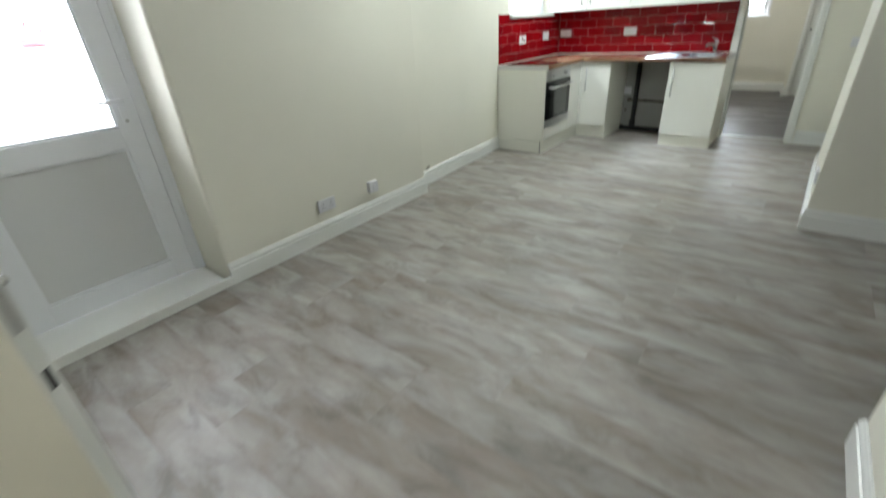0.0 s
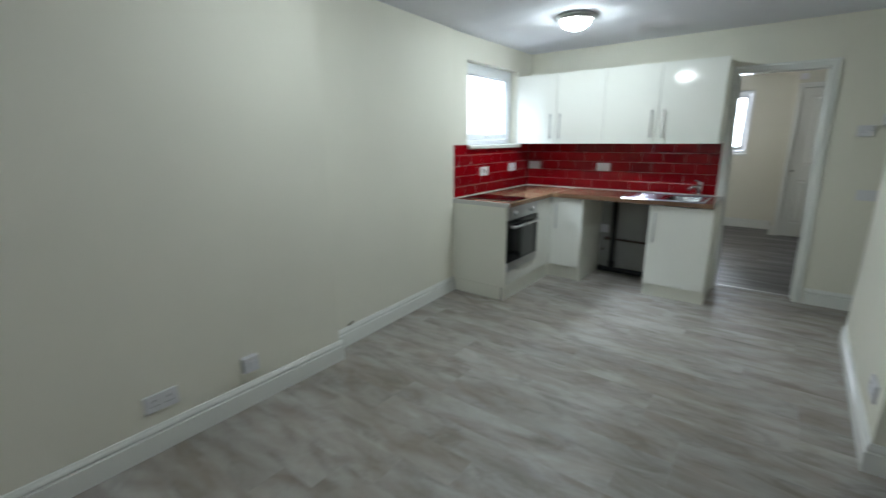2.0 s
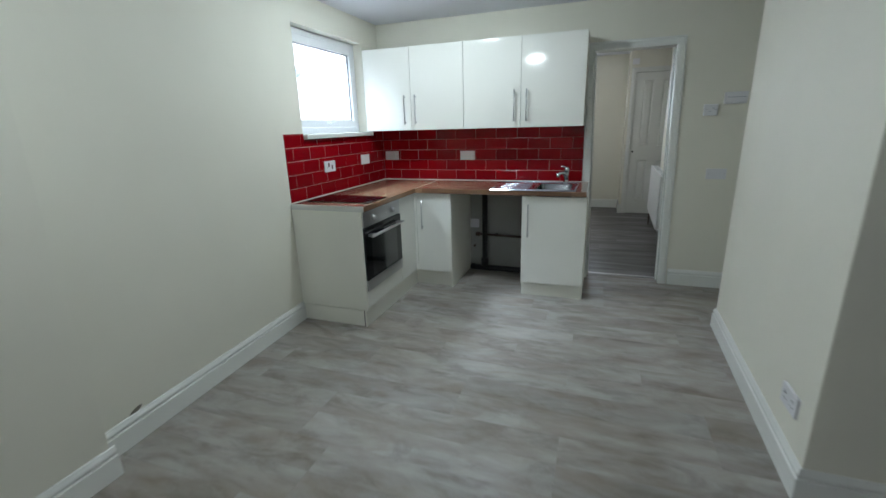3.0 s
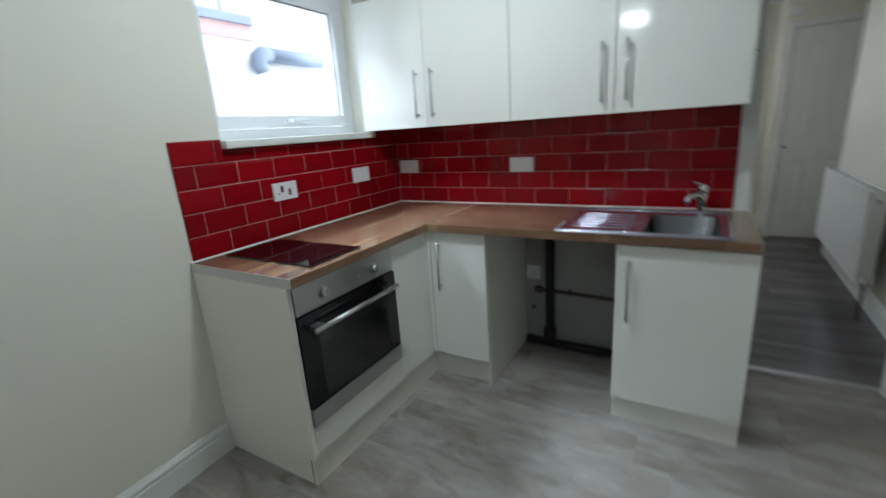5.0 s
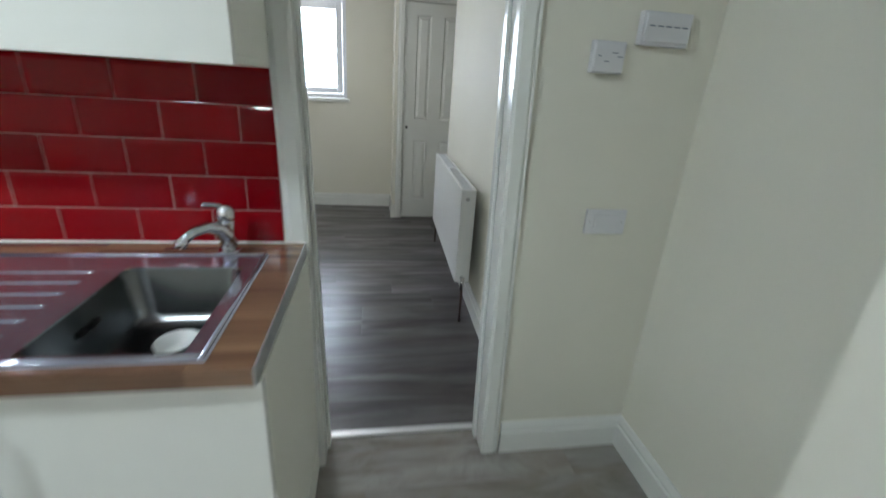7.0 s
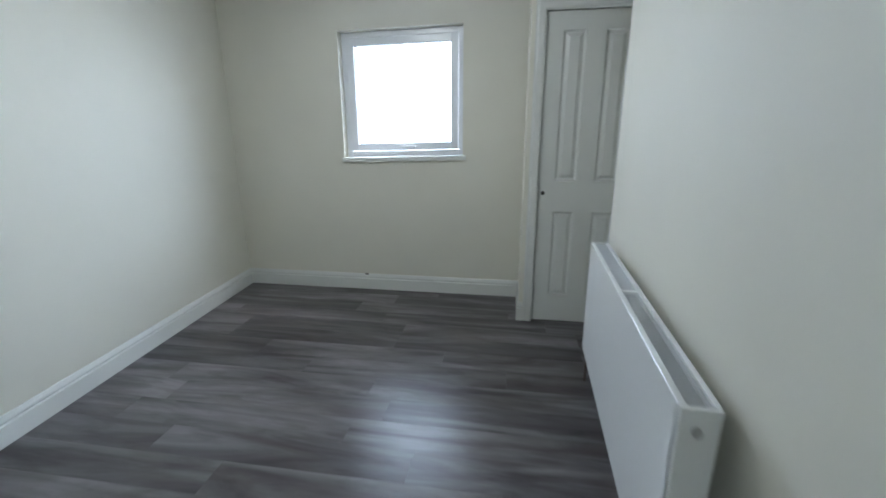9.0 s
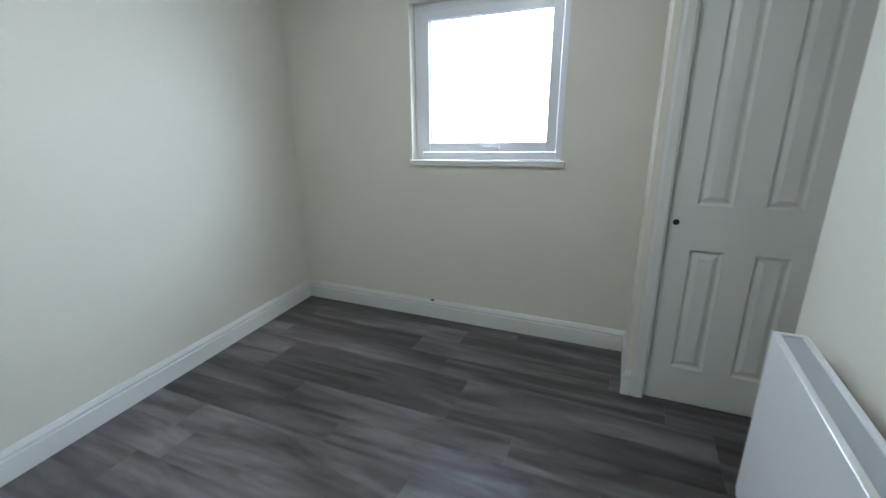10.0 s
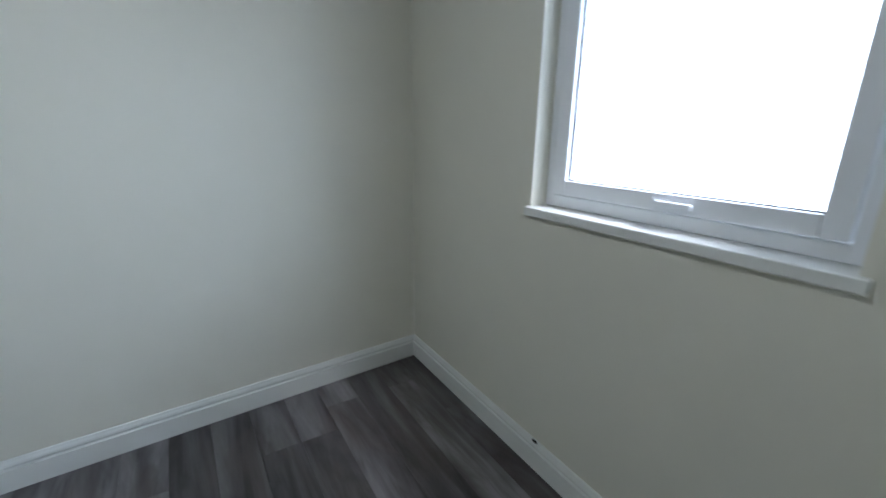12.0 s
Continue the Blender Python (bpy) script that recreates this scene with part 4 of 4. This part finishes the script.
# ---- sockets, switches ----
def plate(name, label, cat, at, normal, w, h, kind="double", group="", depth=0.011, mt=None):
    """A wall plate. normal: '+x', '-x', '-y'. Built facing -y, then turned."""
    mt = mt or PLASTIC
    t = thing(name, label, cat, group)
    rot = {"-y": 0, "+x": 90, "-x": -90}[normal]
    t.matrix_world = pose(*at, 0, 0, rot)
    part("plate", box((-w / 2, -depth, -h / 2), (w / 2, 0.0, h / 2), 0.004, 3), mt, t)
    f = -depth
    if kind == "double":
        for s in (-1, 1):
            cx = s * w * 0.22
            part("rocker", box((cx + s * 0.012 - 0.005, f - 0.003, 0.006), (cx + s * 0.012 + 0.005, f + 0.002, 0.026), 0.001, 1), mt, t)
            part("pin_slot", box((cx - 0.003, f - 0.0006, 0.008), (cx + 0.003, f + 0.002, 0.018)), SLOT, t)
            for q in (-0.011, 0.011):
                part("pin_slot", box((cx + q - 0.0035, f - 0.0006, -0.016), (cx + q + 0.0035, f + 0.002, -0.011)), SLOT, t)
        for s in (-1, 1):
            part("screw", tube([(s * w * 0.42, f + 0.002, 0), (s * w * 0.42, f - 0.001, 0)], 0.003, 8), STEEL, t)
    elif kind == "cooker":
        part("rocker", box((-0.030, f - 0.004, -0.004), (-0.014, f + 0.002, 0.028), 0.002, 1), REDNEON, t, "dark red isolator rocker")
        part("rocker", box((0.016, f - 0.004, -0.024), (0.032, f + 0.002, 0.010), 0.002, 1), REDNEON, t, "dark red isolator rocker")
        for q in (-0.046, -0.040):
            part("pin_slot", box((q - 0.002, f - 0.0006, -0.012), (q + 0.002, f + 0.002, -0.006)), SLOT, t)
    elif kind == "switch":
        part("rocker", box((-0.012, f - 0.004, -0.02), (0.012, f + 0.002, 0.02), 0.002, 1), mt, t)
        for s in (-1, 1):
            part("screw", tube([(s * w * 0.38, f + 0.002, 0), (s * w * 0.38, f - 0.001, 0)], 0.003, 8), STEEL, t)
    elif kind == "stat":
        part("cover", box((-0.047, f - 0.004, -0.041), (0.047, f + 0.002, 0.041), 0.004, 2), mt, t)
        for q, z, l in ((0.006, 0.011, 0.015), (-0.036, 0.001, 0.008), (0.024, 0.001, 0.013), (-0.016, -0.013, 0.013)):
            part("print_bar", box((q, f - 0.0046, z), (q + l * 1.3, f - 0.002, z + 0.003)), GUTTERGREY, t)
    elif kind == "control":
        part("cover", box((-w * 0.46, f - 0.008, -h * 0.40), (w * 0.46, f + 0.001, h * 0.44), 0.004, 2), mt, t)
        for q in (-0.052, -0.026, 0.0, 0.026, 0.052):
            part("print_bar", box((q - 0.009, f - 0.0086, 0.004), (q + 0.009, f - 0.006, 0.008)), GUTTERGREY, t)
    elif kind == "blank":
        part("module", box((-w * 0.3, f - 0.002, -h * 0.3), (w * 0.3, f + 0.002, h * 0.3), 0.002, 1), mt, t)
        for s in (-1, 1):
            part("screw", tube([(s * w * 0.40, f + 0.002, 0), (s * w * 0.40, f - 0.001, 0)], 0.003, 8), STEEL, t)
    return t


TF = 0.0105
plate("cooker_switch", "white cooker isolator plate with dark red rockers on red tiles", "switch", (TF, 4.50, 1.135), "+x", 0.146, 0.088, "cooker")
plate("tile_socket", "white double socket on red tiles", "socket", (TF, 5.095, 1.147), "+x", 0.146, 0.088, "blank", "sockets on the tiles")
plate("tile_socket", "white double socket on red tiles near the corner", "socket", (0.106, 5.5045, 1.152), "-y", 0.146, 0.086, "blank", "sockets on the tiles")
plate("tile_socket", "white double socket on red tiles above the worktop", "socket", (0.918, 5.5045, 1.151), "-y", 0.146, 0.086, "blank", "sockets on the tiles")
plate("appliance_socket", "grey-white socket inside the appliance space", "socket", (0.985, YB - 0.004, 0.478), "-y", 0.088, 0.088, "switch", mt=PLASTICGREY)
plate("wall_socket", "white double socket above the skirting", "socket", (0.230, 1.270, 0.258), "+x", 0.146, 0.088, "double", "low wall sockets", 0.014, PLASTICGREY)
plate("aerial_socket", "small white socket box above the skirting", "socket", (0.230, 1.712, 0.258), "+x", 0.088, 0.088, "switch", "low wall sockets", 0.035, PLASTICGREY)
plate("chimney_socket", "white double socket on the chimney breast", "socket", (2.941, 3.285, 0.315), "-x", 0.146, 0.088, "double", "low wall sockets", 0.014, PLASTICGREY)
plate("room_thermostat", "white room thermostat on the cream wall", "thermostat", (2.942, YB, 1.497), "-y", 0.10, 0.088, "stat", depth=0.024, mt=PLASTICGREY)
plate("heating_control", "white heating programmer on the cream wall", "controller", (3.105, YB, 1.582), "-y", 0.155, 0.09, "control", depth=0.026, mt=PLASTICGREY)
plate("wall_socket", "white double socket beside the doorway", "socket", (3.045, YB, 0.99), "-y", 0.146, 0.086, "blank", "low wall sockets", mt=PLASTICGREY)

# small dark chip where plaster is missing above the far skirting
solo("plaster_chip", lathe([(0.0, 0.0015), (0.012, 0.001), (0.020, 0.0)], (0, 0, 0), 9), CHIPDARK, "small dark plaster hole above the skirting", "wall damage", kind="structure").matrix_world = pose(0.0990, 2.555, 0.150, 90, 0, 90) @ pose(0, 0, 0, 0, 0, 22) @ Matrix.Diagonal((2.0, 0.6, 1, 1))
solo("skirting_chip", lathe([(0.0, 0.0012), (0.008, 0.001), (0.014, 0.0)], (0, 0, 0), 9), SLOT, "small dark chip on the white skirting", "wall damage", kind="structure").matrix_world = pose(1.122, 9.2615, 0.1425, 65, 0, 0) @ Matrix.Diagonal((1.3, 0.5, 1, 1))

# ---- ceiling lamps; the hall and back room ones are unseen additions ----
def ceiling_lamp(x, y, z, glass):
    cl = thing("ceiling_lamp", "round opal glass ceiling lamp on a steel ring, lit", "lamp", "ceiling lamps", at=(x, y, z))
    ring = [(0.0, 0.0), (0.178, 0.0), (0.181, -0.010), (0.176, -0.026), (0.158, -0.044), (0.150, -0.046), (0.146, -0.034), (0.0, -0.034)]
    bowl = [(0.146, -0.032), (0.143, -0.052), (0.127, -0.082), (0.096, -0.108), (0.052, -0.126), (0.0, -0.132)]
    part("base_ring", lathe([(r * 0.88, z * 0.8) for r, z in ring], (0, 0, 0), 48), STEEL, cl, "brushed steel base ring", True)
    part("shade", lathe([(r * 0.76, z * 0.8) for r, z in bowl], (0, 0, 0), 48), glass, cl, "glowing opal glass bowl", True)
    return cl


ceiling_lamp(0.998, 4.25, KC, LAMPGLASS)
ceiling_lamp(1.16, 2.16, KC, LAMPDIM)
# added fill lamp out of view, lights the open door's hall side
ceiling_lamp(1.80, -1.90, KC, HALLFILL)
# unseen lamp at a guessed spot, added to lift the window wall
ceiling_lamp(1.50, 7.75, RC, UNSEENWARM)

# ---- radiator ----
ra = thing("radiator", "white double panel radiator with a top grille", "radiator")
RX0, RX1, RY0, RY1, RZ0, RZ1 = 2.808, 2.893, 6.59, 7.985, 0.240, 0.838


def rad_panel(x_out, x_in):
    b = bmesh.new()
    n = 40
    s = 1 if x_in > x_out else -1
    cols = []
    for k in range(n):
        w = (RY1 - RY0 - 0.04) / n
        y = RY0 + 0.02 + w * k
        for f, o in ((0.0, 0.0), (0.35, 0.0), (0.45, 0.0004), (0.9, 0.0004), (1.0, 0.0)):
            cols.append((y + f * w, o))
    zs = [RZ0 + 0.004, RZ0 + 0.03, RZ0 + 0.045, RZ1 - 0.05, RZ1 - 0.035, RZ1 - 0.004]
    amp = [0, 0, 1, 1, 0, 0]
    grid = [[b.verts.new((x_out + s * o * a, y, z)) for z, a in zip(zs, amp)] for y, o in cols]
    for g1, g2 in zip(grid, grid[1:]):
        for j in range(len(zs) - 1):
            b.faces.new((g1[j], g2[j], g2[j + 1], g1[j + 1]))
    return join(b, box((min(x_out + s * 0.004, x_in), RY0 + 0.02, RZ0 + 0.004), (max(x_out + s * 0.004, x_in), RY1 - 0.02, RZ1 - 0.004)))


part("front_panel", rad_panel(RX0, RX0 + 0.012), RADWHITE, ra, "ribbed white panel")
part("rear_panel", box((RX1 - 0.012, RY0 + 0.02, RZ0 + 0.004), (RX1, RY1 - 0.02, RZ1 - 0.02), 0.003, 2), RADWHITE, ra)
part("top_rail", box((RX0 - 0.002, RY0 + 0.012, RZ1 - 0.014), (RX0 + 0.017, RY1 - 0.012, RZ1 + 0.001), 0.004, 3), RADWHITE, ra)
part("top_rail", box((RX1 - 0.012, RY0 + 0.012, RZ1 - 0.012), (RX1 + 0.002, RY1 - 0.012, RZ1), 0.003, 2), RADWHITE, ra)
for yy in (RY0, RY1 - 0.014):
    part("side_panel", box((RX0 + 0.001, yy, RZ0 + 0.012), (RX1 + 0.001, yy + 0.014, RZ1 - 0.001), 0.004, 2), RADWHITE, ra)
for yy in (RY0 + 0.70,):
    part("cross_bar", box((RX0 + 0.015, yy - 0.011, RZ1 - 0.009), (RX1 - 0.010, yy + 0.011, RZ1 - 0.002), 0.001, 1), RADWHITE, ra)
fin = mesh_of("fin", box((0, -0.0024, -0.0025), (RX1 - RX0 - 0.028, 0.0024, 0.0)), RADGRILLE)
yy = RY0 + 0.03
while yy < RY0 + 0.69:
    o = new("fin", fin)
    o.parent = ra
    o.location = (RX0 + 0.016, yy, RZ1 - 0.006)
    yy += 0.0145
part("grille_plate", box((RX0 + 0.016, RY0 + 0.712, RZ1 - 0.0105), (RX1 - 0.012, RY1 - 0.016, RZ1 - 0.0085)), RADPLATE, ra, "plain grey top plate")
# black filling that paints the shade seen between the grille bars
part("grille_shade_core", box((RX0 + 0.020, RY0 + 0.03, RZ0 + 0.03), (RX1 - 0.018, RY1 - 0.03, RZ1 - 0.020)), SLOT, ra)
part("bleed_valve", tube([(RX0 + 0.038, RY0 - 0.012, RZ1 - 0.055), (RX0 + 0.038, RY0 + 0.002, RZ1 - 0.055)], 0.011, 14), STEEL, ra, "steel bleed valve", True)
part("valve_body", join(tube([(RX0 + 0.038, RY0 + 0.002, RZ0 + 0.045), (RX0 + 0.038, RY0 - 0.045, RZ0 + 0.045)], 0.012), tube([(RX0 + 0.038, RY0 - 0.04, RZ0 + 0.06), (RX0 + 0.038, RY0 - 0.04, RZ0 - 0.02)], 0.013)), CHROME, ra, "", True)
part("tail_pipe", tube([(RX0 + 0.038, RY0 - 0.04, RZ0 - 0.01), (RX0 + 0.038, RY0 - 0.04, 0.0)], 0.0078, 12), COPPER, ra, "dull copper tail pipe", True)
part("tail_pipe", tube([(RX0 + 0.038, RY1 + 0.04, RZ0 + 0.04), (RX0 + 0.038, RY1 + 0.04, 0.0)], 0.0078, 12), COPPER, ra, "dull copper tail pipe", True)
for yy in (RY0 + 0.25, RY1 - 0.25):
    part("bracket", box((RX1, yy - 0.02, RZ0 + 0.05), (2.945, yy + 0.02, RZ1 - 0.08)), RADGRILLE, ra)

pivot = Matrix.Translation((RX0, RY1, 0))
ra.matrix_world = pivot @ pose(0, 0, 0, 0, 0, -1.6) @ pivot.inverted()

# ---- tiles ----
tw, th = 0.2, 0.0988
ROW0 = 0.912
tile_cache = {}


def tile_mesh(w, h):
    k = (round(w, 3), round(h, 3))
    if k not in tile_cache:
        b = bmesh.new()
        d = 0.008
        lo = [b.verts.new((x, 0, z)) for x, z in ((0, 0), (w, 0), (w, h), (0, h))]
        levels = [lo]
        for inset, drop in ((0.0, 0.0022), (0.0014, 0.0015), (0.0070, 0.0005), (0.0125, 0.0)):      # cushioned edges
            inset = min(inset, w * 0.3, h * 0.3)
            levels.append([b.verts.new((x, -d + drop, z)) for x, z in ((inset, inset), (w - inset, inset), (w - inset, h - inset), (inset, h - inset))])
        for r1, r2 in zip(levels, levels[1:]):
            for q in range(4):
                b.faces.new((r1[q], r1[(q + 1) % 4], r2[(q + 1) % 4], r2[q]))
        b.faces.new(levels[-1])
        bmesh.ops.recalc_face_normals(b, faces=b.faces[:])
        tile_cache[k] = mesh_of("tile", b, TILE)
    return tile_cache[k]


spb = thing("splashback_back", "glossy red brick-laid wall tiles with pale grout behind the sink", "wall tiles", kind="structure")
part("grout", box((0.004, YB - 0.0090, 0.905), (1.994, YB - 0.001, 1.406)), GROUT, spb)
spl = thing("splashback_side", "glossy red brick-laid wall tiles with pale grout behind the hob", "wall tiles", kind="structure")
part("grout", join(box((0.001, 3.977, 0.905), (0.0090, YB - 0.004, 1.362)), join(box((0.001, 3.977, 1.362), (0.0090, 4.2025, 1.406)), box((0.001, 5.242, 1.362), (0.0090, YB - 0.004, 1.406)))), GROUT, spl)
G = 0.0020
for r in range(5):
    z0 = ROW0 + r * th
    # back wall, laid from its free end
    first = 0.195 if r % 2 == 0 else 0.0945
    x1 = 1.9945
    w = first
    while x1 > 0.014:
        x0 = max(x1 - w, 0.011)
        if x1 - x0 > 0.02:
            o = new("tile", tile_mesh(x1 - x0 - G, th - G))
            o.parent = spb
            o.matrix_local = pose(x0 + random.uniform(-0.0003, 0.0003), YB - 0.0035, z0, random.uniform(-0.25, 0.25), 0, random.uniform(-0.15, 0.15))
        x1 = x0
        w = tw
        if x0 <= 0.0111:
            break
    y0 = 3.9765
    w = 0.190 if r % 2 == 0 else 0.086
    while y0 < YB - 0.014:
        y1 = min(y0 + w, YB - 0.011)
        if y1 - y0 > 0.02:
            cuts = [(y0, y1, th)]
            if r == 4:          # the top row is cut round the window's sill board
                cuts = [(a, c, h) for a, c, h in ((y0, min(y1, 4.2025), th), (max(y0, 4.2025), min(y1, 5.242), 1.3625 - z0 + G), (max(y0, 5.242), y1, th)) if c - a > 0.004]
            tilt, turn = random.uniform(-0.25, 0.25), random.uniform(-0.15, 0.15)
            for a, c, h in cuts:
                o = new("tile", tile_mesh(c - a - (G if c < YB - 0.02 and c == y1 else 0.0), h - G))
                o.parent = spl
                o.matrix_local = pose(0.0035, a, z0, tilt, 0, 90 + turn)
        y0 = y1
        w = tw

# ---- floor planks ----
plank_cache = {}


def plank_mesh(l, w, material):
    k = (round(l, 3), round(w, 3), material.name)
    if k not in plank_cache:
        b = bmesh.new()
        c = 0.0004
        lo = [b.verts.new((x, y, -0.006)) for x, y in ((0, 0), (l, 0), (l, w), (0, w))]
        md = [b.verts.new((x, y, -0.0009)) for x, y in ((0, 0), (l, 0), (l, w), (0, w))]
        tp_ = [b.verts.new((x, y, 0)) for x, y in ((c, c), (l - c, c), (l - c, w - c), (c, w - c))]
        for r1, r2 in ((lo, md), (md, tp_)):
            for q in range(4):
                b.faces.new((r1[q], r1[(q + 1) % 4], r2[(q + 1) % 4], r2[q]))
        b.faces.new(tp_)
        bmesh.ops.recalc_face_normals(b, faces=b.faces[:])
        plank_cache[k] = mesh_of("plank", b, material)
    return plank_cache[k]


def lay(parent, x0, x1, y0, y1, width, length, material, seed):
    rnd = random.Random(seed)
    y = y0
    while y < y1 - 0.005:
        w = min(width, y1 - y)
        x = x0 - rnd.choice([0.0, 0.2, 0.4, 0.61, 0.75, 0.95])
        while x < x1 - 0.005:
            a, c = max(x, x0), min(x + length, x1)
            if c - a > 0.01:
                o = new("plank", plank_mesh(c - a - 0.0002, w - 0.0002, material))
                o.parent = parent
                o.location = (a, y, 0)
            x += length
        y += width


lay(floor_k, 0.0, 5.2, -2.5, 5.63, 0.183, 1.22, OAKGREY, 4)
lay(floor_b, -0.04, 3.36, 5.668, 9.28, 0.183, 1.22, SLATEGREY, 9)
